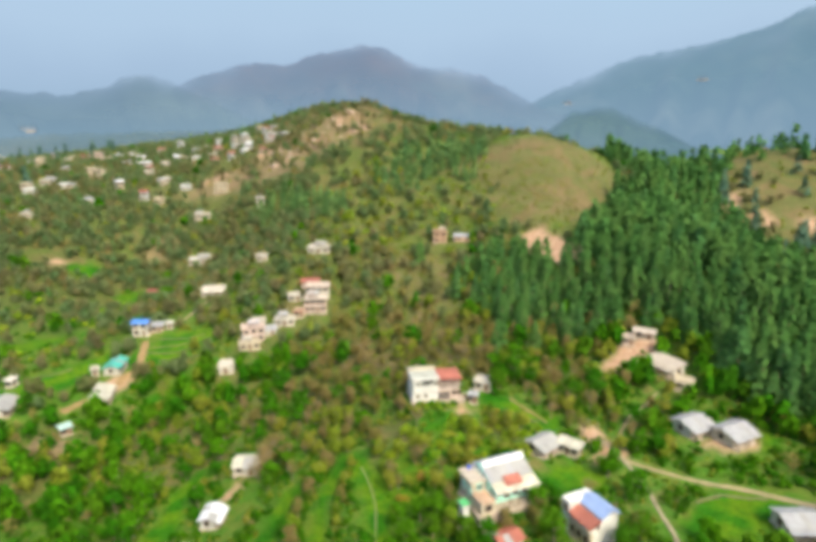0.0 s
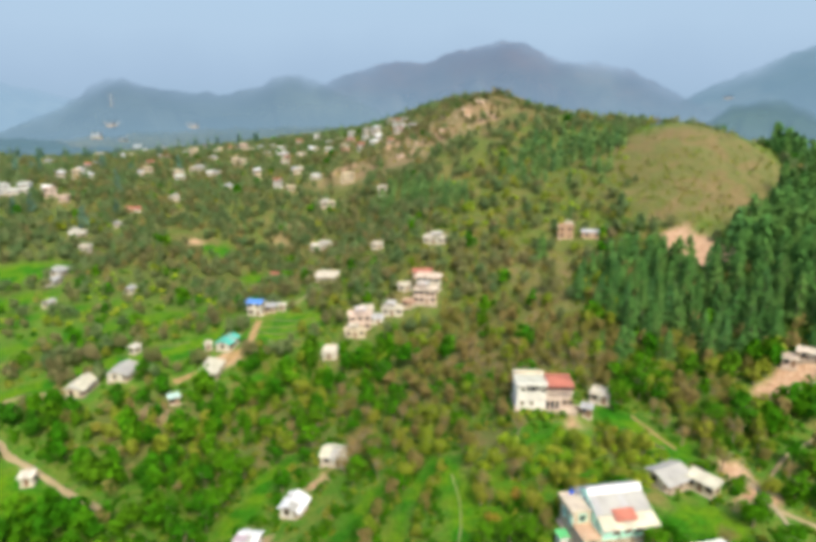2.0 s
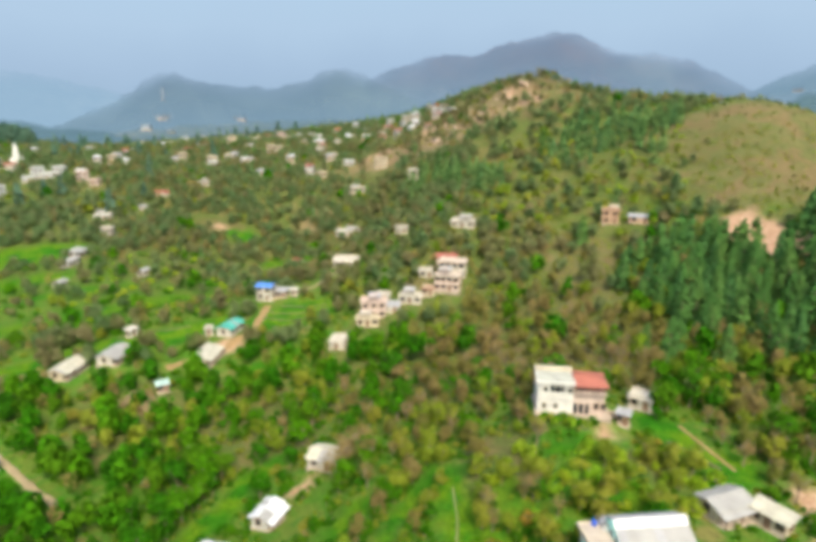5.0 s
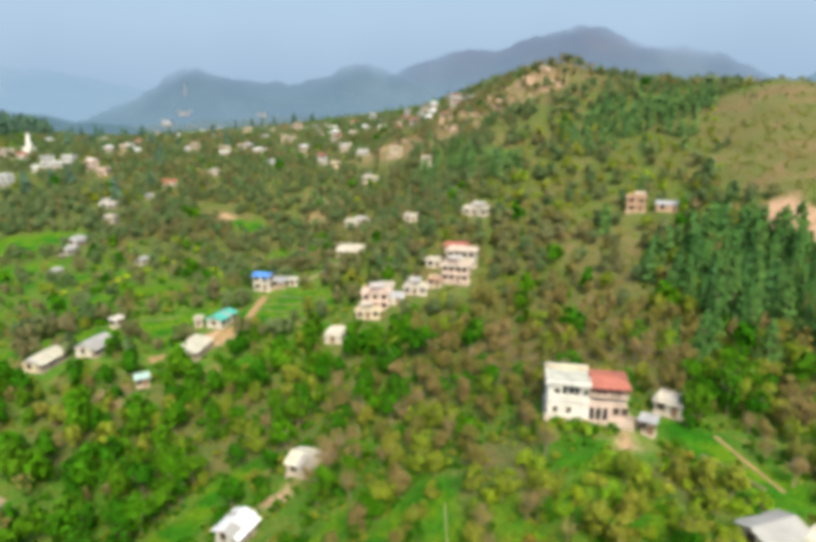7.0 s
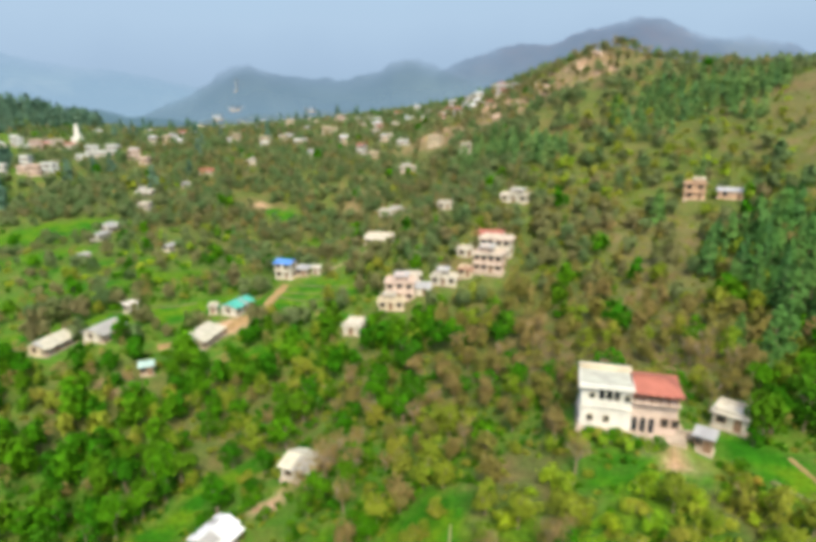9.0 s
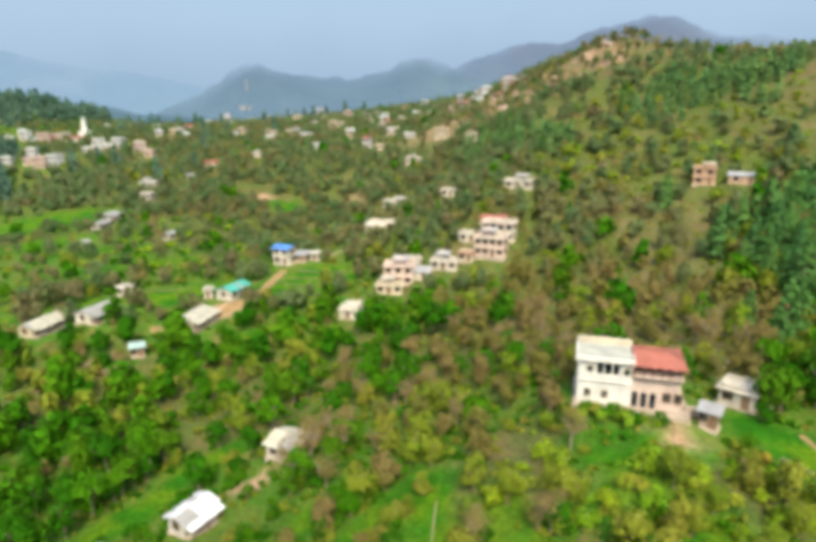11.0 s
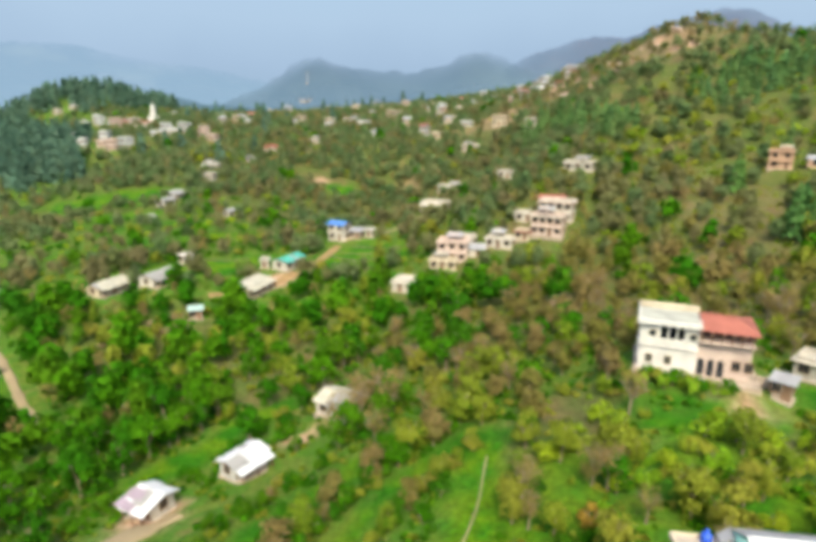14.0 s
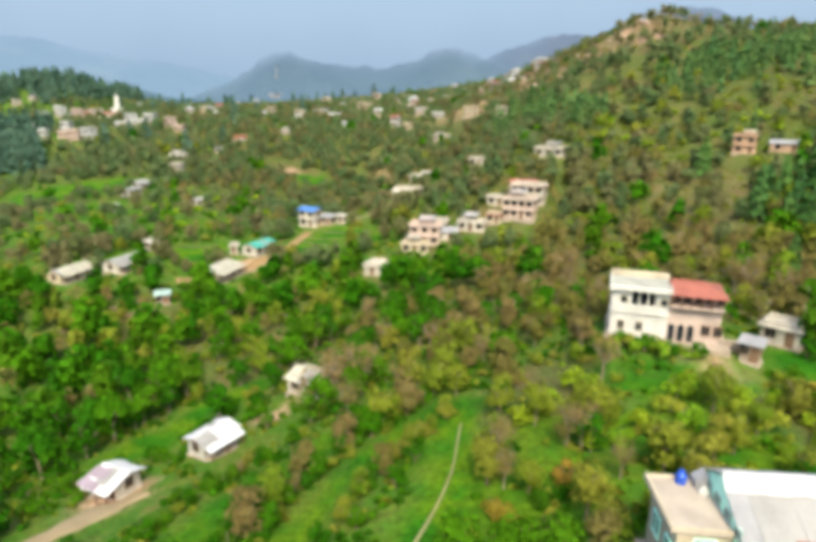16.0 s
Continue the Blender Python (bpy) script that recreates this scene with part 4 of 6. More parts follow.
def house(label, x, y, yaw, w, d, storeys=1, roof="flat", wall=None, roofing=None, wins=3, z=None, pitch=0.35, sh=3.0, category="house", group="", frames=None, veranda=False, sheets=False, plain=False, rooms=False):
    """A village house. Its front looks along its own -y."""
    wall, roofing = wall or PLASTER_WHITE, roofing or CONCRETE
    z = ground_z(x, y) if z is None else z
    root = empty("house", pose(x, y, z, 0, 0, yaw), label, category, group)
    h = storeys * sh
    part("plinth", box(bmesh.new(), -w / 2 - 0.25, w / 2 + 0.25, -d / 2 - 0.35, d / 2 + 0.25, -3.0, 0.15, 0.05), STONE_WALL, root)
    rise = pitch * d / 2
    bm = bmesh.new()
    if roof == "gable":
        prism(bm, [(-d / 2, 0.1), (d / 2, 0.1), (d / 2, h), (0, h + rise), (-d / 2, h)], -w / 2, w / 2)
        bmesh.ops.rotate(bm, verts=bm.verts, cent=(0, 0, 0), matrix=Matrix.Rotation(radians(90), 3, "Z"))
    elif roof == "shed":
        prism(bm, [(-d / 2, 0.1), (d / 2, 0.1), (d / 2, h + rise), (-d / 2, h)], -w / 2, w / 2)
        bmesh.ops.rotate(bm, verts=bm.verts, cent=(0, 0, 0), matrix=Matrix.Rotation(radians(90), 3, "Z"))
    else:
        box(bm, -w / 2, w / 2, -d / 2, d / 2, 0.1, h)
    part("wall", bm, wall, root)
    o = 0.45
    bm = bmesh.new()
    if roof == "gable":
        zl = h - o * pitch
        for s in (-1, 1):
            q = [(-w / 2 - o, s * (d / 2 + o), zl + 0.1), (w / 2 + o, s * (d / 2 + o), zl + 0.1), (w / 2 + o, 0, h + rise + 0.1), (-w / 2 - o, 0, h + rise + 0.1)]
            n = max(3, int(w / 0.95)) if sheets else 0
            for k in range(n):                          # lapped sheets that lie a little askew
                a, b = q[0][0] + (w + 2 * o) * k / n, q[0][0] + (w + 2 * o) * (k + 1) / n + 0.06
                j0, j1, up = rag.uniform(-0.3, 0.12), rag.uniform(-0.3, 0.12), rag.uniform(0, 0.05)
                e = [(a, q[0][1] - s * j0, q[0][2] + up), (b, q[0][1] - s * j1, q[0][2] + up), (b, 0, q[2][2] + up), (a, 0, q[2][2] + up)]
                part("roof_sheet", slab(bmesh.new(), e if s < 0 else e[::-1], 0.03), roofing if rag.random() < 0.85 else TIN_DULL, root)
            if not n:
                slab(bm, q, 0.09)
        if not sheets:
            part("roof", bm, roofing, root)
        part("ridge_cap", box(bmesh.new(), -w / 2 - o, w / 2 + o, -0.15, 0.15, h + rise + 0.06, h + rise + 0.16), roofing, root)
    elif roof == "shed":
        g = rise / d
        slab(bm, [(-w / 2 - o, -d / 2 - o, h - o * g + 0.1), (w / 2 + o, -d / 2 - o, h - o * g + 0.1), (w / 2 + o, d / 2 + o, h + rise + o * g + 0.1), (-w / 2 - o, d / 2 + o, h + rise + o * g + 0.1)], 0.09)
        part("roof", bm, roofing, root)
    elif roof == "hip":
        r = max(0.3, w / 2 - d / 2)
        zl, zh = h - o * pitch + 0.1, h + rise + 0.1
        W, D = w / 2 + o, d / 2 + o
        slab(bm, [(-W, -D, zl), (W, -D, zl), (r, 0, zh), (-r, 0, zh)], 0.09)
        slab(bm, [(W, D, zl), (-W, D, zl), (-r, 0, zh), (r, 0, zh)], 0.09)
        slab(bm, [(W, -D, zl), (W, D, zl), (r, 0, zh)], 0.09)
        slab(bm, [(-W, D, zl), (-W, -D, zl), (-r, 0, zh)], 0.09)
        part("roof", bm, roofing, root)
    else:
        part("roof", box(bm, -w / 2 - 0.4, w / 2 + 0.4, -d / 2 - 0.5, d / 2 + 0.4, h, h + 0.18, 0.03), roofing, root)
        bm = bmesh.new()
        for a in ((-w / 2, w / 2, -d / 2, -d / 2 + 0.15), (-w / 2, w / 2, d / 2 - 0.15, d / 2), (-w / 2, -w / 2 + 0.15, -d / 2 + 0.15, d / 2 - 0.15), (w / 2 - 0.15, w / 2, -d / 2 + 0.15, d / 2 - 0.15)):
            box(bm, *a, h + 0.18, h + 0.75)
        part("parapet", bm, wall, root)
        if rooms and w > 5.5:                           # a small room and a tin lean-to on the roof terrace
            a = rag.uniform(-w / 2 + 0.2, w * 0.05)
            top = h + 0.18 + rag.uniform(1.3, 1.9)
            part("roof_room", box(bmesh.new(), a, a + w * rag.uniform(0.3, 0.45), -d * 0.05, d / 2 - 0.2, h + 0.18, top, 0.03), wall, root)
            part("lean_to", slab(bmesh.new(), [(a - 0.3, -d * 0.3, top - 0.35), (a + w * 0.5, -d * 0.3, top - 0.35), (a + w * 0.5, d / 2, top + 0.12), (a - 0.3, d / 2, top + 0.12)], 0.05), rag.choice((TIN_GREY, TIN_DULL, TIN_CREAM)), root, "weathered tin lean-to")
    if veranda:
        bm = bmesh.new()
        slab(bm, [(-w / 2 - 0.3, -d / 2 - 1.7, sh - 0.55), (w / 2 + 0.3, -d / 2 - 1.7, sh - 0.55), (w / 2 + 0.3, -d / 2, sh - 0.1), (-w / 2 - 0.3, -d / 2, sh - 0.1)], 0.07)
        part("veranda_roof", bm, roofing, root)
        part("veranda_floor", box(bmesh.new(), -w / 2 - 0.2, w / 2 + 0.2, -d / 2 - 1.6, -d / 2 - 0.36, -2.5, 0.12, 0.03), STONE_WALL, root)
        posts = max(3, int(w / 2))
        for k in range(posts):
            px = -w / 2 + 0.1 + k * (w - 0.2) / (posts - 1)
            part("veranda_post", box(bmesh.new(), px - 0.07, px + 0.07, -d / 2 - 1.55, -d / 2 - 1.41, 0.12, sh - 0.56), WOOD, root)
    for s in range(0 if plain else storeys):
        zz = s * sh + 1.0
        if roof == "flat" and not veranda:
            part("sunshade", box(bmesh.new(), -w / 2 + 0.1, w / 2 - 0.1, -d / 2 - 0.5, -d / 2 - 0.003, s * sh + 2.26, s * sh + 2.34), roofing, root)
        for k in range(wins):
            wx = -w / 2 + w * (k + 0.5) / wins
            if s == 0 and k == wins // 2:
                dr = part("door", box(bmesh.new(), wx - 0.5, wx + 0.5, -d / 2 - 0.07, -d / 2, 0.15, 2.2, 0.02), WOOD, root)
                part("door_frame", box(box(box(bmesh.new(), wx - 0.6, wx - 0.5, -d / 2 - 0.1, -d / 2, 0.15, 2.3), wx + 0.5, wx + 0.6, -d / 2 - 0.1, -d / 2, 0.15, 2.3), wx - 0.5, wx + 0.5, -d / 2 - 0.1, -d / 2, 2.2, 2.3), wall, dr)
            else:
                window(root, pose(wx, -d / 2, zz), 1.1, 1.25, frames)
        for side in (-1, 1):
            for k in range(max(1, int(d / 4))):
                wy = -d / 2 + d * (k + 0.5) / max(1, int(d / 4))
                window(root, pose(side * w / 2, wy, zz, 0, 0, 90 * side), 0.95, 1.2, frames)
        if s:
            part("ledge", box(bmesh.new(), -w / 2 - 0.15, w / 2 + 0.15, -d / 2 - 0.55, -d / 2 - 0.003, s * sh - 0.06, s * sh + 0.06), wall, root)
    return root


SITES = []      # x, y, radius kept free of trees


def site(x, y, r):
    SITES.append((x, y, r))


# ---- the white house with the red tin roof ----
def twin_house():
    """A white flat-roofed block with a recessed balcony, and a pink wing under a red hipped tin roof."""
    root = empty("twin_house", pose(15.7, 121.6, 25.8, 0, 0, 1.5), "two-storey white house with pink wing under red tin roof", "house")
    part("plinth", box(bmesh.new(), -0.4, 13.4, -1.3, 7.6, -3.2, 0.1, 0.05), STONE_WALL, root, "rough stone terrace wall")
    W = 6.5
    bm = bmesh.new()
    for a in ((0, 0.3, 0, 7, 0.1, 6.2), (W - 0.3, W, 0, 7, 0.1, 6.2), (0.3, W - 0.3, 6.7, 7, 0.1, 6.2), (0.3, W - 0.3, 0, 0.3, 0.1, 3.2), (0.3, 2.3, 0, 0.3, 3.2, 6.2),
              (5.0, W - 0.3, 0, 0.3, 3.2, 6.2), (2.3, 5.0, 0, 0.3, 5.75, 6.2), (2.3, 5.0, 1.9, 2.1, 3.2, 5.75), (2.3, 5.0, 0, 0.3, 3.2, 4.1), (2.3, 5.0, 0.3, 6.7, 3.1, 3.2)):
        box(bm, *a)
    part("wall", bm, PLASTER_WHITE, root)
    part("roof", box(bmesh.new(), -0.35, W + 0.2, -0.45, 7.3, 6.2, 6.38, 0.03), ROOF_SLAB, root, "weathered grey concrete roof slab")
    part("cornice", box(bmesh.new(), -0.38, W + 0.2, -0.62, -0.452, 5.92, 6.45, 0.02), PLASTER_WHITE, root)
    bm = bmesh.new()
    for a in ((-0.3, W + 0.15, -0.4, -0.28, 6.38, 6.5), (-0.3, -0.15, -0.28, 4.9, 6.38, 6.56), (W, W + 0.15, -0.28, 4.9, 6.38, 6.56)):
        box(bm, *a, 0.02)
    part("parapet", bm, PLASTER_WHITE, root)
    part("back_parapet", box(bmesh.new(), -0.3, W + 0.15, 4.9, 5.4, 6.38, 7.05, 0.03), PLASTER_CREAM, root, "raised cream rear parapet")
    part("ledge", box(bmesh.new(), -0.15, W + 0.1, -0.22, -0.003, 3.05, 3.2, 0.02), PLASTER_WHITE, root)
    for k in range(2):
        part("column", box(bmesh.new(), 3.15 + 1.0 * k - 0.09, 3.15 + 1.0 * k + 0.09, 0.02, 0.22, 4.1, 5.75, 0.02), PLASTER_WHITE, root)
    # dark panel that gives the balcony recess its darkness
    part("balcony_door", box(bmesh.new(), 2.4, 4.9, 1.8, 1.9, 3.2, 5.6, 0.02), GLASS_DARK, root, "dark panel at back of balcony recess")
    for wx in (1.45, 5.9):                              # round windows in raised rims
        bm = bmesh.new()
        bmesh.ops.create_cone(bm, cap_ends=True, segments=20, radius1=0.52, radius2=0.48, depth=0.1, matrix=Matrix.Translation((wx, -0.05, 4.75)) @ Matrix.Rotation(radians(90), 4, "X"))
        rim = part("round_window", bm, PLASTER_CREAM, root)
        bm = bmesh.new()
        bmesh.ops.create_cone(bm, cap_ends=True, segments=20, radius1=0.4, radius2=0.4, depth=0.06, matrix=Matrix.Translation((wx, -0.1, 4.75)) @ Matrix.Rotation(radians(90), 4, "X"))
        part("pane", bm, GLASS_DARK, rim)
    for wx in (1.3, 3.4):
        window(root, pose(wx, 0, 1.0), 0.7, 1.0, PLASTER_CREAM)
    for wy in (1.6, 4.6):
        window(root, pose(0, wy, 4.1, 0, 0, -90), 1.0, 1.4, PLASTER_WHITE)
        window(root, pose(0, wy, 1.0, 0, 0, -90), 0.9, 1.2, PLASTER_WHITE)
    # the wing
    x0, x1 = W + 0.02, 12.2
    bm = bmesh.new()
    box(bm, x0, x1, 0.35, 6.4, 0.1, 4.4)
    box(bm, x0, x1, 1.6, 6.4, 4.4, 5.9)
    part("wing_wall", bm, PLASTER_PINK, root, "faded pink plaster wing")
    part("veranda_floor", box(bmesh.new(), x0 - 0.02, x1 + 0.2, -0.5, 1.6, 4.4, 4.52, 0.02), PLASTER_PINK, root)
    for k in range(6):
        px = x0 + 0.25 + k * (x1 - x0 - 0.5) / 5
        part("veranda_post", box(bmesh.new(), px - 0.07, px + 0.07, -0.3, -0.16, 4.52, 5.98), WOOD, root)
    for k in range(5):
        window(root, pose(x0 + 0.9 + k * 1.2, 1.6, 4.65), 0.7, 0.95, WOOD)
    bm = bmesh.new()
    ex0, ex1, ey0, ey1, ze, zr = x0 - 0.15, x1 + 0.5, -0.7, 6.6, 5.98, 6.95
    ra, rb = (x0 + 0.1, 3.1, zr), (x1 - 1.9, 3.1, zr)
    slab(bm, [(ex0, ey0, ze), (ex1, ey0, ze), rb, ra], 0.09)
    slab(bm, [(ex1, ey1, ze), (ex0, ey1, ze), ra, rb], 0.09)
    slab(bm, [(ex1, ey0, ze), (ex1, ey1, ze), rb], 0.09)
    slab(bm, [(ex0, ey1, ze), (ex0, ey0, ze), ra], 0.09)
    rf = part("tin_roof", bm, TIN_RED, root, "faded red corrugated tin roof")
    part("ridge_cap", box(bmesh.new(), ra[0], rb[0], 2.95, 3.25, zr - 0.02, zr + 0.08, 0.02), TIN_RED, rf)
    for k in range(3):
        dx = x0 + 0.5 + 1.05 * k
        bm = box(bmesh.new(), dx - 0.36, dx + 0.36, 0.28, 0.35, 0.1, 1.8)
        bmesh.ops.create_cone(bm, cap_ends=True, segments=14, radius1=0.36, radius2=0.36, depth=0.07, matrix=Matrix.Translation((dx, 0.315, 1.8)) @ Matrix.Rotation(radians(90), 4, "X"))
        part("arched_door", bm, GLASS_DARK, root, "dark arched doorway")
    for k in range(2):
        window(root, pose(x0 + 4.2 + 1.3 * k, 0.35, 1.2), 0.8, 1.1, WOOD)
    part("side_wall", box(bmesh.new(), 13.02, 15.6, 0.6, 0.9, -2.6, 0.8, 0.03), STONE_WALL, root, "low brown stone retaining wall")
    site(20, 125, 7.5)
    site(26, 125, 7)


twin_house()


# ---- the hamlet on the saddle ----
def tank(x, y, z, material, label, r=0.6, h=1.4):
    bm = bmesh.new()
    bmesh.ops.create_cone(bm, cap_ends=True, segments=18, radius1=r, radius2=r, depth=h, matrix=Matrix.Translation((0, 0, h / 2)))
    bmesh.ops.create_cone(bm, cap_ends=True, segments=18, radius1=r, radius2=r * 0.45, depth=0.22, matrix=Matrix.Translation((0, 0, h + 0.11)))
    for k in range(3):
        bmesh.ops.create_cone(bm, cap_ends=True, segments=18, radius1=r * 1.04, radius2=r * 1.04, depth=0.07, matrix=Matrix.Translation((0, 0, h * (0.25 + 0.25 * k))))
    root = empty("water_tank", pose(x, y, z), label, "water tank")
    part("body", bm, material, root)
    bm = bmesh.new()
    bmesh.ops.create_cone(bm, cap_ends=True, segments=14, radius1=r * 0.42, radius2=r * 0.36, depth=0.14, matrix=Matrix.Translation((0, 0, h + 0.28)))
    part("lid", bm, material, root)


def tin_house():
    """A flat concrete block joined to a taller mint-green block under pale tin sheets, with a red lean-to."""
    root = empty("tin_house", pose(28.4, 84.2, 25.0, 0, 0, 15), "mint-green house under wide white tin roof with flat concrete annex", "house")
    part("plinth", box(bmesh.new(), -8.9, 4.0, -5.4, 3.6, -4.5, 0.1, 0.05), STONE_WALL, root)
    bm = bmesh.new()
    prism(bm, [(-2.6, 0.1), (3.0, 0.1), (3.0, 5.9), (0.8, 7.0), (-0.2, 6.1), (-2.6, 5.0)], -3.3, 5.3)
    bmesh.ops.rotate(bm, verts=bm.verts, cent=(0, 0, 0), matrix=Matrix.Rotation(radians(90), 3, "Z"))
    part("wall", bm, PLASTER_MINT, root)
    front = None
    for k in range(8):                                  # lapped sheets, each a little askew
        x0, x1 = -5.4 + 1.15 * k, -5.4 + 1.15 * (k + 1) + 0.08
        lift = 0.012 * (k % 2)
        bm = slab(bmesh.new(), [(x0, 0.08 - 0.06 * (k % 3), 6.5 + lift), (x1, 0.1 - 0.06 * (k % 3), 6.5 + lift), (x1, 0.85, 7.22 + lift), (x0, 0.85, 7.22 + lift)], 0.03)
        part("white_sheet", bm, TIN_WHITE, root, "bright white corrugated tin sheet")
        bm = slab(bmesh.new(), [(x0, -3.0 - 0.1 * (k % 2), 4.98 + lift), (x1, -2.96 - 0.1 * (k % 2), 4.98 + lift), (x1, 0.16, 6.46 + lift), (x0, 0.16, 6.46 + lift)], 0.03)
        part("grey_sheet", bm, TIN_DULL if k % 4 else TIN_GREY, root, "dusty grey tin sheet")
        bm = slab(bmesh.new(), [(x1, 3.4, 5.86 + lift), (x0, 3.4, 5.86 + lift), (x0, 0.85, 7.2 + lift), (x1, 0.85, 7.2 + lift)], 0.03)
        part("back_sheet", bm, TIN_GREY, root)
    part("ridge_cap", box(bmesh.new(), -5.45, 3.9, 0.72, 0.98, 7.2, 7.29, 0.02), TIN_WHITE, root)
    bm = slab(bmesh.new(), [(-2.7, -4.3, 4.6), (0.9, -4.3, 4.6), (0.9, -2.4, 5.46), (-2.7, -2.4, 5.46)], 0.05)
    part("lean_to_roof", bm, TIN_RED, root, "red tin lean-to roof")
    bm = slab(bmesh.new(), [(-5.3, -5.4, 3.95), (4.1, -5.4, 3.95), (4.1, -2.65, 4.85), (-5.3, -2.65, 4.85)], 0.05)
    part("porch_roof", bm, TIN_CREAM, root, "dusty cream tin porch roof")
    for k in range(4):
        part("porch_post", box(bmesh.new(), -2.6 + 2.05 * k, -2.5 + 2.05 * k, -5.2, -5.1, -1.0, 4.0), WOOD, root)
    part("porch_base", box(bmesh.new(), -4.3, 3.9, -5.35, -2.61, -3.0, 0.05, 0.04), PLASTER_CREAM, root)
    for k in range(3):
        window(root, pose(-1.6 + 2 * k, -2.6, 1.0), 0.9, 1.2, WOOD)
    for wy in (-1.9, -0.5, 0.9, 2.2):
        window(root, pose(-5.3, wy, 5.02 if wy < -1 else 5.12, 0, 0, -90), 0.5, 0.5, TIN_PALE_GREEN)
    for wx in (-3.4, -0.8, 1.8):
        window(root, pose(wx, 3.0, 1.1, 0, 0, 180), 1.0, 1.2, WOOD)
    # flat annex, and a lower terrace block before it
    part("annex_wall", box(bmesh.new(), -8.3, -5.32, -1.4, 3.1, 0.1, 4.8), PLASTER_CREAM, root)
    part("annex_roof", box(bmesh.new(), -8.8, -5.33, -1.7, 3.5, 4.8, 4.98, 0.03), CONCRETE, root, "sandy concrete flat roof")
    bm = bmesh.new()
    for a in ((-8.75, -8.6, -1.65, 3.45), (-8.6, -6.2, 3.3, 3.45), (-8.6, -5.4, -1.65, -1.5)):
        box(bm, *a, 4.98, 5.14)
    part("annex_kerb", bm, PLASTER_CREAM, root)
    part("stair_hood", prism(bmesh.new(), [(-6.1, 4.98), (-5.4, 4.98), (-5.4, 6.0), (-6.1, 5.5)], 2.3, 3.2), TIN_GREY, root, "dark grey stair hood on roof")
    part("terrace_wall", box(bmesh.new(), -8.2, -5.32, -4.9, -1.402, 0.1, 2.7), PLASTER_CREAM, root)
    part("terrace_roof", box(bmesh.new(), -8.4, -5.33, -5.1, -1.402, 2.7, 2.84, 0.03), PLASTER_OCHRE, root, "tan plastered terrace")
    for k in range(3):
        part("terrace_post", box(bmesh.new(), -8.2 + 1.35 * k, -8.05 + 1.35 * k, -5.0, -4.85, 2.84, 3.7), PLASTER_CREAM, root)
    for wy in (-0.6, 1.6):
        window(root, pose(-8.3, wy, 2.2, 0, 0, -90), 1.0, 1.3, PLASTER_MINT)
    window(root, pose(-6.8, -1.4, 3.1), 1.1, 1.2, PLASTER_MINT)
    window(root, pose(-6.8, -4.9, 1.0), 1.1, 1.2, WOOD)
    site(27.5, 84.2, 6.5)
    site(21.4, 83, 5)
    site(28, 79, 4.5)
    m = root.matrix_basis
    p = m @ Vector((-6.75, 2.9, 4.98))
    tank(p.x, p.y, p.z, PLASTIC_BLUE, "small bright blue plastic roof water tank", 0.33, 0.55)
    p = m @ Vector((-5.75, 1.9, 4.98))
    tank(p.x, p.y, p.z, PLASTER_WHITE, "squat white roof water tank", 0.3, 0.2)
    g = empty("white_shed", pose(18.9, 79.2, ground_z(18.9, 79.2), 0, 0, 15), "small whitewashed outhouse beside concrete house", "shed")
    part("wall", box(bmesh.new(), -0.7, 0.7, -0.8, 0.8, -1, 2.4, 0.03), PLASTER_WHITE, g)
    part("roof", box(bmesh.new(), -0.9, 0.9, -1, 1, 2.4, 2.52, 0.02), TIN_GREEN, g)


tin_house()


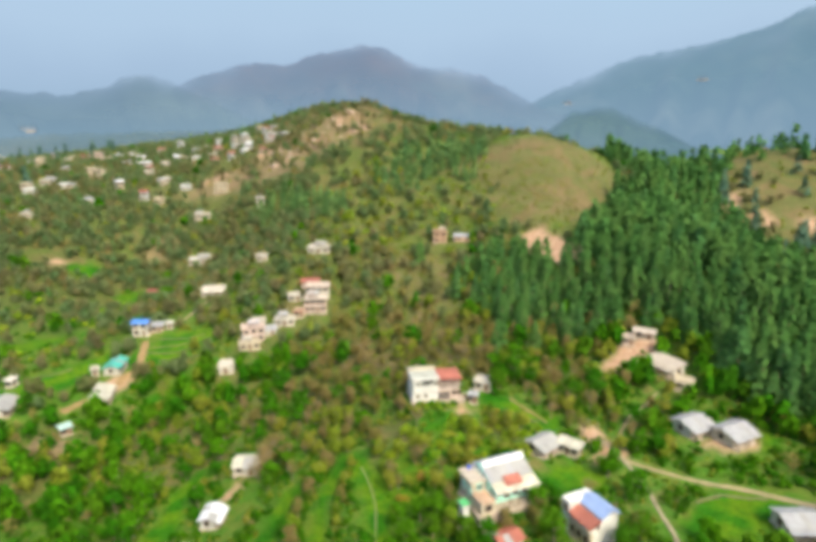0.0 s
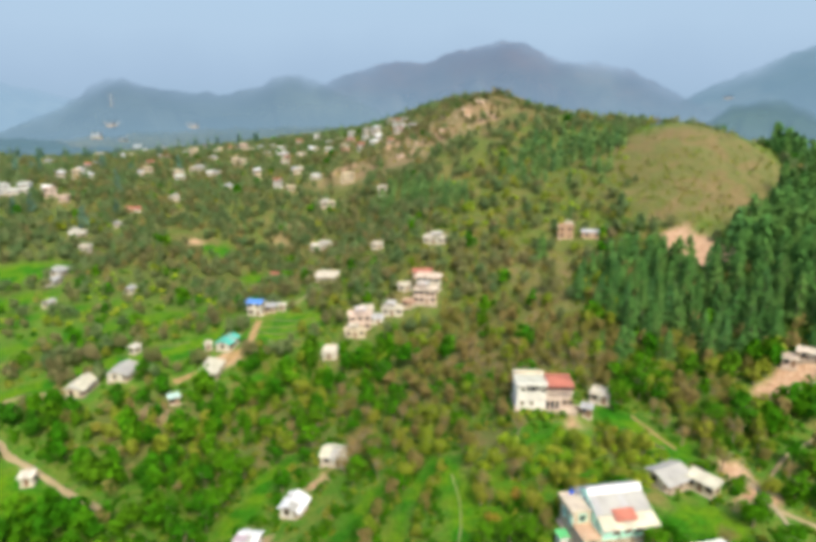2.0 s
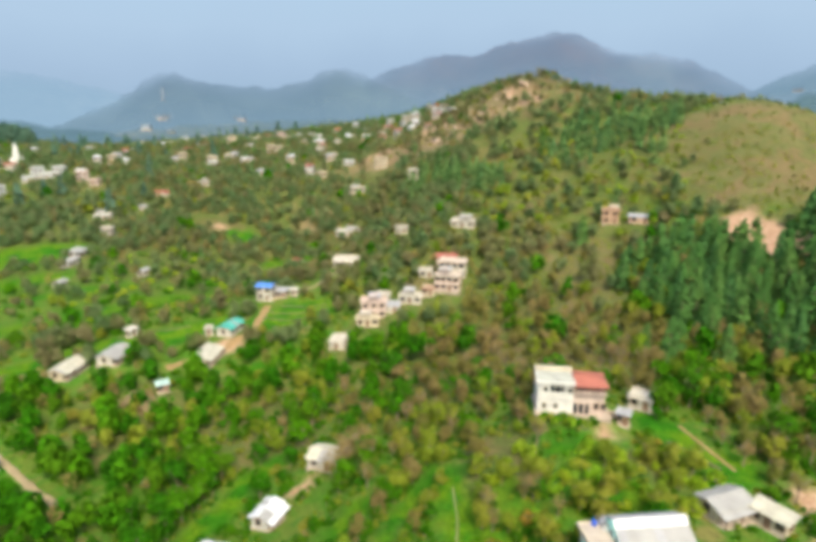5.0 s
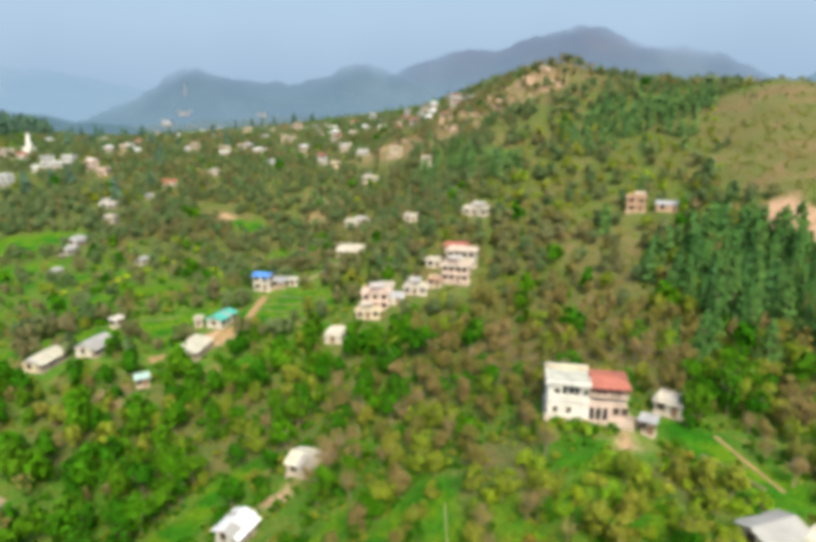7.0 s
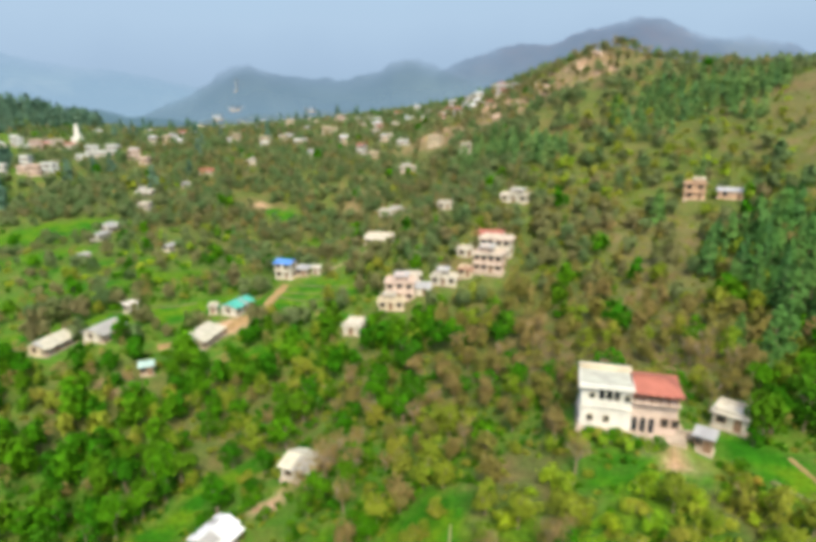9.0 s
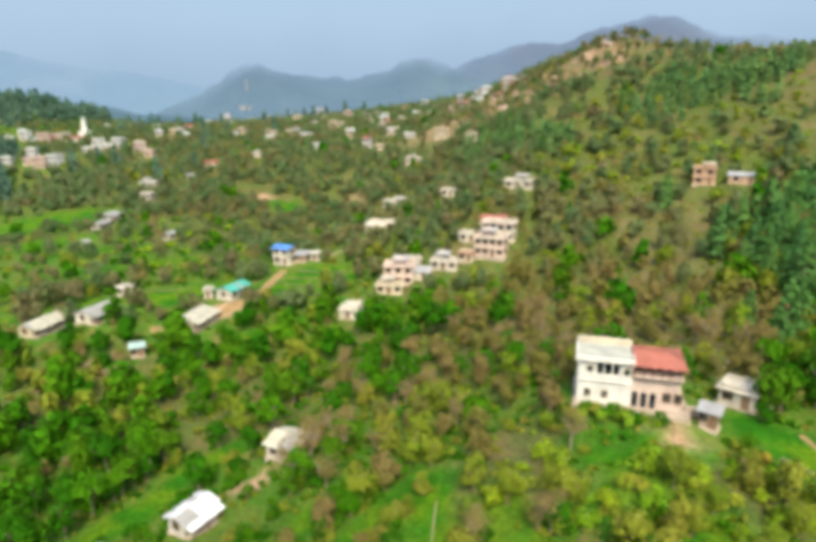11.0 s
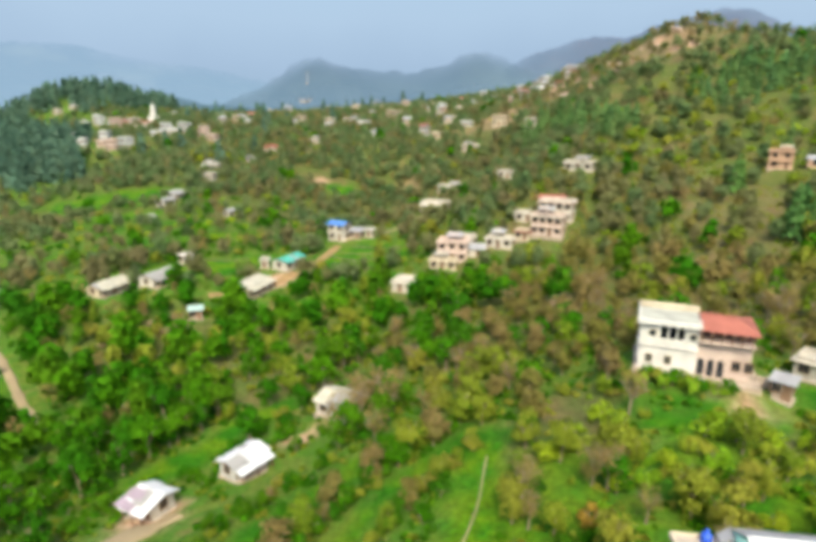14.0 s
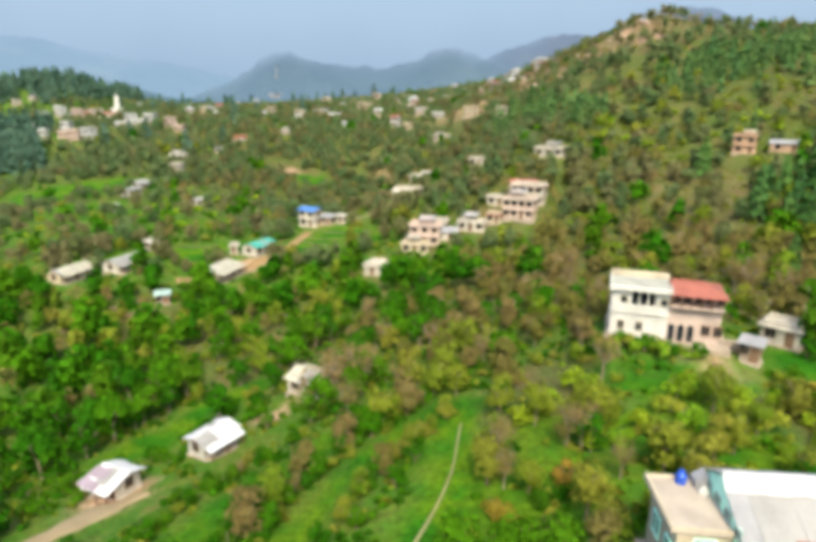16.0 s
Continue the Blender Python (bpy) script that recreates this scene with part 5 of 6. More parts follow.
def blue_house():
    """A white two-storey house with a slate-blue gable over a red lower roof."""
    root = empty("blue_roof_house", pose(41.0, 73.8, 22.2, 0, 0, -72), "white two-storey house with slate-blue tin gable and red porch roof", "house")
    part("plinth", box(bmesh.new(), -4.4, 3.6, -3.6, 3.4, -3, 0.1, 0.05), STONE_WALL, root)
    bm = bmesh.new()
    box(bm, -2.2, 3.2, -0.95, 3.0, 0.1, 5.6)
    box(bm, -2.2, 3.2, -2.4, -0.95, 0.1, 3.1)
    part("wall", bm, PLASTER_WHITE, root)
    bm = bmesh.new()
    slab(bm, [(-2.6, -1.0, 5.7), (3.6, -1.0, 5.7), (3.6, 1.2, 6.9), (-2.6, 1.2, 6.9)], 0.08)
    slab(bm, [(3.6, 3.4, 5.7), (-2.6, 3.4, 5.7), (-2.6, 1.2, 6.9), (3.6, 1.2, 6.9)], 0.08)
    part("roof", bm, TIN_SLATE, root, "slate-blue corrugated tin roof")
    bm = bmesh.new()
    slab(bm, [(-2.3, -3.5, 4.3), (3.5, -3.5, 4.3), (3.5, -1.0, 5.3), (-2.3, -1.0, 5.3)], 0.08)
    part("porch_roof", bm, TIN_RED, root, "dark red tin porch roof")
    part("tower", box(bmesh.new(), -4.1, -2.22, -3.2, 2.4, 0.1, 6.0, 0.03), PLASTER_WHITE, root)
    part("tower_roof", box(bmesh.new(), -4.3, -2.2, -3.4, 2.6, 6.0, 6.16, 0.03), PLASTER_WHITE, root)
    part("porch_wall", box(bmesh.new(), -2.2, 3.2, -3.1, -2.41, 0.1, 3.1), PLASTER_CREAM, root)
    for k in range(4):
        part("porch_post", box(bmesh.new(), -2.0 + 1.7 * k, -1.86 + 1.7 * k, -3.2, -3.06, 3.1, 4.4), PLASTER_WHITE, root)
    for wx in (-1.2, 0.5, 2.2):
        window(root, pose(wx, -3.1, 1.0), 0.9, 1.2, WOOD)
        window(root, pose(wx, -0.95, 3.4), 0.8, 1.0, WOOD)
    for zz in (1.0, 4.0):
        window(root, pose(-3.1, -3.2, zz), 0.8, 1.2, WOOD)
        for wy in (-1.6, 0.8):
            window(root, pose(-4.1, wy, zz, 0, 0, -90), 0.8, 1.2, WOOD)
    site(41.5, 73.8, 6.5)
    site(38, 69, 4)


blue_house()
for rows in (HAMLET, VALLEY_HOUSES, TERRACE_HAMLET):
    group = "hamlet houses" if rows is HAMLET else "valley houses" if rows is VALLEY_HOUSES else "hillside houses"
    for lab, x, y, yaw, w, d, st, rf, wl, rm, wn_ in rows:
        low = 2.3 if st == 1 and w < 7 else 2.5
        home = house(lab, x, y, yaw, w, d, st, rf, wl, rm, wn_, group=group, sh=low, sheets=rows is not TERRACE_HAMLET, rooms=rows is TERRACE_HAMLET and rag.random() < 0.65, veranda=any(k in lab for k in ("veranda", "porch", "farmhouse", "long")))
        if "grey porch" in lab:                         # a mauve-grey sheet over the side yard
            bm = slab(bmesh.new(), [(-w / 2 - 1.3, -d / 2 - 1.5, low - 0.5), (0.0, -d / 2 - 1.7, low - 0.45), (-0.1, -0.5, low + 0.64), (-w / 2 - 0.7, -0.45, low + 0.62)], 0.05)
            part("side_porch_roof", bm, TIN_MAUVE, home, "mauve-grey tin porch sheet")
        site(x, y, max(w, d) * 0.55 + 0.8)
        away = math.hypot(14 - x, 50 - y)
        for step in (2.6, 5.5):
            k = (max(w, d) * 0.5 + step) / away
            site(x + (14 - x) * k, y + (50 - y) * k, 2.8)

# ---- pale houses on the far hillsides ----
# the tall block takes the place of a white streak on the hill
for lab, x, y, z, w in (("tall pale tower on hazy hilltop", -681, 1128, 119, 5), ("pale house row on hazy hillside", -671, 1085, 81, 26), ("pale house cluster on hazy hillside", -655, 1098, 81, 16), ("pale hall on hazy hillside", -549, 1185, 78, 24),
                        ("pale house on hazy mountain", 1267, 1891, 235, 34), ("pale house below hazy mountain", 905, 2150, 165, 26)):
    house(lab, x, y, 10 if x < 0 else -30, w, 9 if w > 6 else 5, 2 if w > 6 else 7, "flat", FAR_WALL, FAR_WALL, 4 if w > 6 else 1, z=z, group="far houses", plain=True)

# ---- houses on the hazy hillside behind the town ----
spot = np.array([v.co for v in behind.data.vertices])
rnd = random.Random(23)
for k in range(18):
    x, y = rnd.uniform(-640, 20), rnd.uniform(800, 900)
    z = float(spot[np.argmin(np.hypot(spot[:, 0] - x, spot[:, 1] - y)), 2])
    house("pale house on hazy hillside behind town", x, y, rnd.uniform(-20, 30), rnd.uniform(8, 15), 8, rnd.choice((1, 2)), "flat", HAZY_WALL, HAZY_WALL, 3, z=z - 0.5, group="hazy hillside houses", plain=True)

# ---- the far town along the ridge ----
rnd = random.Random(7)
for x, y in TOWN + [(x + rnd.uniform(-17, 17), y + rnd.uniform(-15, 15)) for x, y in TOWN[::2]]:
    st = rnd.choice((1, 1, 1, 2, 2)) if y < 470 else rnd.choice((1, 1, 2))
    rf = rnd.choice(("flat", "flat", "gable", "hip"))
    wl = rnd.choice((TOWN_WHITE, TOWN_WHITE, LIME_WASH, TOWN_WHITE, PLASTER_CREAM, PLASTER_PINK))
    rm = {"flat": wl}.get(rf, rnd.choice((TIN_WHITE, TIN_GREY, TIN_RED, TIN_DULL)))
    w = rnd.uniform(4.5, 7.5)
    words = {TOWN_WHITE.name: "white", LIME_WASH.name: "limewashed", PLASTER_CREAM.name: "cream", PLASTER_PINK.name: "pink"}[wl.name]
    house(f"{words} {('single-storey', 'two-storey', 'three-storey')[st - 1]} town house with {'flat' if rf == 'flat' else 'tin'} roof", x, y, rnd.uniform(-25, 45), w, rnd.uniform(4.5, 6), st, rf, wl, rm, 3, group="town houses")
    site(x, y, 6)
    site(x + 2, y - 7, 5)


def temple(x, y):
    """A white tower with tapered spire over a square shrine."""
    z = ground_z(x, y)
    root = empty("shrine_tower", pose(x, y, z), "tall white tapered shrine tower in town", "tower")
    part("base", box(bmesh.new(), -3, 3, -3, 3, -2, 5, 0.1), PLASTER_WHITE, root)
    bm = bmesh.new()
    bmesh.ops.create_cone(bm, cap_ends=True, segments=12, radius1=2.2, radius2=1.3, depth=7, matrix=Matrix.Translation((0, 0, 8.5)))
    part("shaft", bm, PLASTER_WHITE, root)
    bm = bmesh.new()
    bmesh.ops.create_cone(bm, cap_ends=True, segments=12, radius1=1.5, radius2=0.1, depth=3, matrix=Matrix.Translation((0, 0, 13.5)))
    part("spire", bm, PLASTER_WHITE, root)
    site(x, y, 5)


temple(-338, 386)


def boulder(x, y, r, seed, label="pale weathered rock outcrop on dry hilltop", stuff=None):
    """A weathered outcrop."""
    bm = bmesh.new()
    bmesh.ops.create_icosphere(bm, subdivisions=2, radius=r)
    for v in bm.verts:
        k = 1 + 0.45 * noise.noise(v.co * (1.3 / r) + Vector((seed * 3.1, 0, 0)))
        v.co = Vector((v.co.x * k * 1.25, v.co.y * k, v.co.z * k * 0.7))
    me = bpy.data.meshes.new("boulder")
    bm.to_mesh(me)
    bm.free()
    me.materials.append(stuff or ROCK)
    ob = new("boulder", me)
    ob.matrix_basis = pose(x, y, ground_z(x, y) + r * 0.1, 0, 0, seed * 37)
    tagged(ob, label, "rock", "rock outcrops")


for k in range(40):
    boulder(-40 + 72 * rnd.random(), 386 + 44 * rnd.random(), 0.9 + 1.9 * rnd.random() ** 2, k)

# rounded earth banks and ledges on the wooded slope
for k, (x, y, r) in enumerate(((-80.5, 138.5, 4.2), (-76.5, 137.0, 3.6), (-83.0, 133.0, 2.4), (-86.5, 128.0, 1.8))):
    boulder(x, y, r * 0.8, 60 + k, "rounded brown earth and stone bank below hut", EARTH_BANK)
    site(x, y, r * 0.55)

# ---- trees and scrub ----
def tufts(pos, out, size, rng, flat=0.0):
    """Small bent leaf sprays at the given places, facing roughly outwards."""
    n = len(pos)
    nrm = out + rng.normal(0, 0.36, (n, 3))
    nrm[:, 2] += flat
    nrm /= np.linalg.norm(nrm, axis=1, keepdims=True) + 1e-9
    a = np.cross(nrm, rng.normal(0, 1, (n, 3)))
    a /= np.linalg.norm(a, axis=1, keepdims=True) + 1e-9
    b = np.cross(nrm, a)
    s = (size * rng.uniform(0.6, 1.35, n))[:, None]
    k = rng.uniform(0.6, 1.0, (n, 4, 1))
    co = np.stack([pos + s * (-a * k[:, 0] - b * 0.35), pos + s * (b * k[:, 1] + nrm * 0.25), pos + s * (a * k[:, 2] - b * 0.2), pos - s * (b * k[:, 3] + nrm * 0.1)], 1)
    co = co[:, [0, 3, 2, 1]]
    return co.reshape(-1, 3), np.arange(4 * n).reshape(-1, 4)


def crown(kind, n, seed):
    """Leaf sprays of a tree of height 1."""
    rng = np.random.default_rng(seed)
    if kind == "pine":
        u = rng.uniform(0.0, 1.0, n) ** 1.35
        whorl = np.round(u * 11) / 11 + rng.normal(0, 0.018, n)
        whorl = np.clip(whorl, 0, 1)
        hgt = 0.14 + 0.86 * whorl
        ang = rng.uniform(0, 2 * np.pi, n)
        r = (1.0 - whorl) ** 0.8 * 0.25 * (0.35 + 0.65 * np.sqrt(rng.uniform(0, 1, n))) * (1 + 0.25 * np.sin(ang * 3 + whorl * 40)) + 0.012
        pos = np.stack([r * np.cos(ang), r * np.sin(ang), hgt - r * 0.25], 1)
        out = np.stack([np.cos(ang), np.sin(ang), np.full(n, 0.7)], 1)
        size = np.full(n, 0.062 * math.sqrt(220 / n))
        return tufts(pos, out, size, rng)
    lobes = {"broad": 16, "shrub": 9, "dry": 16}[kind]
    th = rng.uniform(0, 2 * np.pi, lobes)
    rr = np.sqrt(rng.uniform(0.05, 1, lobes)) * {"broad": 0.27, "shrub": 0.42, "dry": 0.28}[kind]
    base = {"broad": (0.26, 0.84), "shrub": (0.2, 0.62), "dry": (0.32, 0.86)}[kind]
    cz = rng.uniform(*base, lobes)
    cz = base[0] + (cz - base[0]) * (1.15 - 0.9 * (rr / 0.45) ** 2)
    c = np.stack([rr * np.cos(th), rr * np.sin(th), cz], 1)
    rad = rng.uniform(0.13, 0.22, lobes) * (1.15 if kind == "shrub" else 1)
    which = rng.integers(0, lobes, n)
    d = rng.normal(0, 1, (n, 3))
    d[:, 2] = np.abs(d[:, 2]) * 0.9 - 0.25
    d /= np.linalg.norm(d, axis=1, keepdims=True)
    depth = rng.uniform(0.75, 1.05, n) if kind != "dry" else rng.uniform(0.4, 1.15, n)
    pos = c[which] + d * (rad[which] * depth)[:, None]
    size = np.full(n, (0.07 if kind != "dry" else 0.034) * math.sqrt(330 / n))
    mid = pos - (0, 0, 0.35 if kind == "shrub" else 0.5)
    mid /= np.linalg.norm(mid, axis=1, keepdims=True) + 1e-9
    return tufts(pos, 0.65 * d + 0.6 * mid, size, rng)


def limb(bm, a, b, r0, r1, seg=6):
    a, b = Vector(a), Vector(b)
    q = (b - a).to_track_quat("Z", "Y").to_matrix()
    rings = []
    for p, r in ((a, r0), (b, r1)):
        rings.append([bm.verts.new(p + q @ Vector((r * math.cos(2 * math.pi * k / seg), r * math.sin(2 * math.pi * k / seg), 0))) for k in range(seg)])
    for k in range(seg):
        j = (k + 1) % seg
        bm.faces.new((rings[0][k], rings[0][j], rings[1][j], rings[1][k]))
    bm.faces.new(rings[1])


def trunk(kind, seed):
    rng = random.Random(seed)
    bm = bmesh.new()
    if kind == "pine":
        limb(bm, (0, 0, -0.06), (0, 0, 0.5), 0.02, 0.013)
        limb(bm, (0, 0, 0.5), (0, 0, 0.96), 0.013, 0.003)
        for k in range(12):
            z, a = 0.2 + 0.06 * k, rng.uniform(0, 6.28)
            r = (1 - z) ** 0.8 * 0.19
            limb(bm, (0, 0, z), (r * math.cos(a), r * math.sin(a), z - 0.02), 0.005, 0.002, 4)
        return bm
    top = {"broad": 0.4, "shrub": 0.16, "dry": 0.4}[kind]
    lean = (rng.uniform(-0.04, 0.04), rng.uniform(-0.04, 0.04))
    limb(bm, (0, 0, -0.1), (*lean, top), 0.035, 0.024)
    for k in range(6 if kind != "dry" else 11):
        a, r = rng.uniform(0, 6.28), rng.uniform(0.12, 0.3)
        e = (lean[0] + r * math.cos(a), lean[1] + r * math.sin(a), top + rng.uniform(0.16, 0.38))
        limb(bm, (*lean, top - 0.03), e, 0.015, 0.006, 5)
        for _ in range(2 if kind != "dry" else 4):
            f = (e[0] + rng.uniform(-0.13, 0.13), e[1] + rng.uniform(-0.13, 0.13), e[2] + rng.uniform(0.03, 0.16))
            limb(bm, e, f, 0.006, 0.0025, 3)
    return bm


def bm_mesh(name, bm, material):
    me = bpy.data.meshes.new(name)
    bm.to_mesh(me)
    bm.free()
    me.materials.append(material)
    return me


# kind: crown form, leaves, heights, name, label, category
KINDS = {
    "green": ("broad", LEAF_GREEN, (4.2, 7.8), "broadleaf_tree", "leafy green broadleaf tree with rounded crown", "tree"),
    "olive": ("broad", LEAF_OLIVE, (3.4, 6.0), "olive_tree", "dull olive-brown tree with thin spring leaves", "tree"),
    "grey": ("broad", LEAF_HAZED_GREY, (3.8, 6.6), "grey_tree", "greyish-green hillside tree", "tree"),
    "tan": ("broad", LEAF_HAZED_TAN, (3.8, 6.4), "tan_tree", "pale brown hillside tree with thin leaves", "tree"),
    "brown": ("broad", LEAF_BROWN, (3.2, 5.6), "brown_tree", "brown spring tree in dry thicket", "tree"),
    "bush": ("shrub", LEAF_GREEN, (1.8, 3.2), "shrub", "dense green shrub on hillside", "shrub"),
    "scrub": ("shrub", LEAF_OLIVE, (1.5, 2.8), "scrub_bush", "dry olive scrub bush on slope", "shrub"),
    "dry": ("dry", LEAF_DRY, (3.8, 6.0), "dry_tree", "nearly leafless brown tree with fine twigs", "tree"),
    "pine": ("pine", NEEDLE, (8.5, 14.0), "pine_tree", "tall dark green conifer with pointed crown", "tree"),
    "hazed_pine": ("pine", HAZED_NEEDLE, (8.5, 14.0), "blue_pine_tree", "dark bluish conifer on far hill", "tree"),
    "paled_pine": ("pine", PALED_NEEDLE, (8.5, 13.0), "hill_pine_tree", "soft green conifer on hilltop", "tree"),
    "lime": ("shrub", LEAF_LIME, (1.8, 3.4), "lime_shrub", "yellow-green flowering shrub on slope", "shrub"),
    "rust": ("shrub", LEAF_RUST, (1.6, 2.6), "rust_shrub", "orange-brown shrub with dry leaves", "shrub"),
}
PINES = [
    [(82, 182), (100, 218), (126, 248), (152, 256), (178, 222), (160, 160), (150, 112), (112, 82), (101, 92), (99, 106), (95, 128), (93, 140), (84, 144), (73, 144), (69, 150), (76, 166)],
    [(45, 211), (65, 224), (86, 214), (86, 184), (72, 154), (50, 160), (42, 186)],
    [(41, 348), (70, 352), (90, 312), (83, 272), (61, 274), (43, 290), (26, 308)],
    [(160, 258), (140, 300), (190, 345), (270, 330), (300, 270), (230, 210), (185, 222)],
    [(-560, 330), (-420, 292), (-290, 246), (-262, 262), (-310, 300), (-340, 335), (-430, 360), (-560, 420)],
    [(-600, 350), (-415, 392), (-385, 460), (-520, 590), (-650, 480)],
]
BELOW_TRACK = [(-37, 76), (-20, 76), (-18, 100), (-21, 112), (-27, 108), (-33, 98)]
BETWEEN_STRIPS = [(-15.5, 78), (-4, 78), (0.5, 104), (-3, 116), (-8, 112), (-14, 100)]
BALD = [(80, 240), (80, 282), (88, 318), (108, 348), (156, 330), (152, 290), (128, 244), (106, 220)]
BROWN_SLOPE = [(202, 275), (228, 300), (262, 290), (250, 235), (190, 170), (150, 140), (160, 170), (181, 206)]


for a, b in ((-29.5, 89), (-28.5, 94), (-31, 84.5), (-26.5, 98), (-26, 103), (-24.5, 108), (-23, 112), (-34, 86)):
    site(a, b, 2.9)


def place_trees():
    """Places, kinds and heights of all trees, from the cover of the land."""
    rng = np.random.default_rng(11)
    got = []
    for x0, x1, y0, y1, step in ((-140, 125, 48, 175, 3.7), (-120, -18, 96, 172, 6.5), (0, 44, 92, 122, 3.9), (-260, 230, 175, 335, 4.0), (-620, -260, 200, 335, 5.8), (-420, 240, 335, 660, 5.0), (-640, -420, 335, 600, 6.0), (230, 330, 200, 380, 7.5), (125, 190, 60, 175, 4.6), (-260, -140, 90, 175, 5.0)):
        gx, gy = np.meshgrid(np.arange(x0, x1, step), np.arange(y0, y1, step))
        gx, gy = gx.ravel() + rng.uniform(-0.48, 0.48, gx.size) * step, gy.ravel() + rng.uniform(-0.48, 0.48, gy.size) * step
        got.append(np.stack([gx, gy], 1))
    p = np.concatenate(got)
    x, y = p.T
    r, r2 = rng.uniform(0, 1, len(x)), rng.uniform(0, 1, len(x))
    open_ = clearing(x, y)
    for a, b, q in SITES:
        open_ = np.where(np.hypot(x - a, y - b) < q, 1.0, open_)
    dryness = np.zeros(len(x))
    for s in DRY:
        dryness = np.maximum(dryness, soft_spot(x, y, *s) * (0.8 if s[1] > 350 else 1))
    patch = np.sin(x * 0.071 + 2 * np.sin(y * 0.043)) * np.sin(y * 0.083 + 1.7 * np.sin(x * 0.039)) + rng.normal(0, 0.35, len(x))
    brown = np.clip(soft_spot(x, y, 24, 188, 38, 70, 0) * 0.75 + 0.35 * ((patch > 0.25) & ((x > -12) | (y > 165))) + soft_spot(x, y, 10, 112, 34, 16, 0) * 0.35 + soft_spot(x, y, -60, 140, 48, 22, 0) * 0.42 + soft_spot(x, y, -4, 125, 14, 12, 0) * 0.4, 0, 0.92)
    brown = np.maximum(brown, np.where(y > 235, 0.5, 0))
    kind = np.where(r < brown, "olive", "green").astype(object)
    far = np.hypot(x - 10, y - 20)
    # with distance more trees take the leaf colours paled for haze
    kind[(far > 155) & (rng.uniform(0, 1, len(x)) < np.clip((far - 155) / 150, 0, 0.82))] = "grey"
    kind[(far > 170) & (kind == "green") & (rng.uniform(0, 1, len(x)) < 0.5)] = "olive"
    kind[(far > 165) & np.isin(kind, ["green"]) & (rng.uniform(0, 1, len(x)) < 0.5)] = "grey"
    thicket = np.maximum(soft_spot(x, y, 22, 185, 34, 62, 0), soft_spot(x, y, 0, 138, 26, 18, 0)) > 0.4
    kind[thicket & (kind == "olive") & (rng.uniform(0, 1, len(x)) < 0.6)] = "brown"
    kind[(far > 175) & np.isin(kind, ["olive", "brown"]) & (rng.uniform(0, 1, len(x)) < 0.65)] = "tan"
    small = r2 < 0.42
    kind[small & (kind == "green")] = "bush"
    kind[small & (kind == "olive")] = "scrub"
    kind[((r2 > 0.94) & ((x > -15) | (r2 > 0.975))) | ((r2 > 0.84) & (r < brown))] = "dry"
    kind[(r2 > 0.965) & (y > 230) & (r < 0.5)] = "pine"
    low = (off_line([(-36, 80), (-33, 95), (-27, 110), (-23, 118)], x + 4, y - 3) < 10) | (soft_spot(x, y, 22, 104, 24, 15, 0) > 0.5) | (soft_spot(x, y, 66, 88, 30, 14, 0) > 0.5) | (soft_spot(x, y, -80, 160, 20, 14, 30) > 0.5)
    low &= r2 < 0.86
    kind[low & (kind == "green")] = "bush"
    kind[low & (kind == "olive")] = "scrub"
    near_right = soft_spot(x, y, 26, 104, 16, 10, 0) > 0.3
    kind[near_right & (r2 < 0.16)] = "olive"
    kind[near_right & (r2 > 0.16) & (r2 < 0.66)] = "lime"
    kind[near_right & (r2 > 0.66) & (r2 < 0.675)] = "rust"
    kind[near_right & (r2 > 0.675) & (r2 < 0.74)] = "dry"
    kind[near_right & (r2 > 0.74) & (r2 < 0.8)] = "olive"
    kind[near_right & (r2 > 0.8)] = np.where(r[near_right & (r2 > 0.8)] < 0.5, "olive", "lime")
    slope = (soft_spot(x, y, 40, 290, 44, 52, 0) > 0.4) & (rng.uniform(0, 1, len(x)) < 0.75)
    kind[slope & (r2 < 0.3)] = "lime"
    kind[slope & (r2 > 0.3) & (r2 < 0.6)] = "scrub"
    kind[slope & (r2 > 0.6) & (r2 < 0.85)] = "olive"
    top = ((soft_spot(x, y, -25, 410, 60, 36, 0) > 0.3) | (soft_spot(x, y, 22, 432, 18, 16, 0) > 0.3)) & (r < 0.8)
    kind[top] = np.where(r2[top] < 0.3, "scrub", np.where(r2[top] < 0.75, "tan", "dry"))
    keep = r2 * 0 + 1.0
    keep = keep * (1 - np.where(thicket & (y < 245), 0.2, 0.75) * dryness)
    keep[slope] *= 0.6
    crest = soft_spot(x, y, -12, 416, 44, 26, 10) > 0.3
    keep[crest] = 0.7
    keep[soft_spot(x, y, 22, 432, 16, 14, 0) > 0.3] = 0.8
    # glades, brown stands and darker stands on the broad slope
    stand = np.sin(x * 0.052 + 1.8 * np.sin(y * 0.031 + 0.7)) * np.cos(y * 0.047 - 1.5 * np.sin(x * 0.027)) + 0.5 * np.sin(x * 0.11 + y * 0.09) * np.sin(y * 0.13 - x * 0.05)
    broad = (far > 165) & (x < 20) & (y < 520)
    keep[broad & (stand > 0.6)] *= 0.4
    brownish = broad & (stand < -0.25) & (r < 0.75)
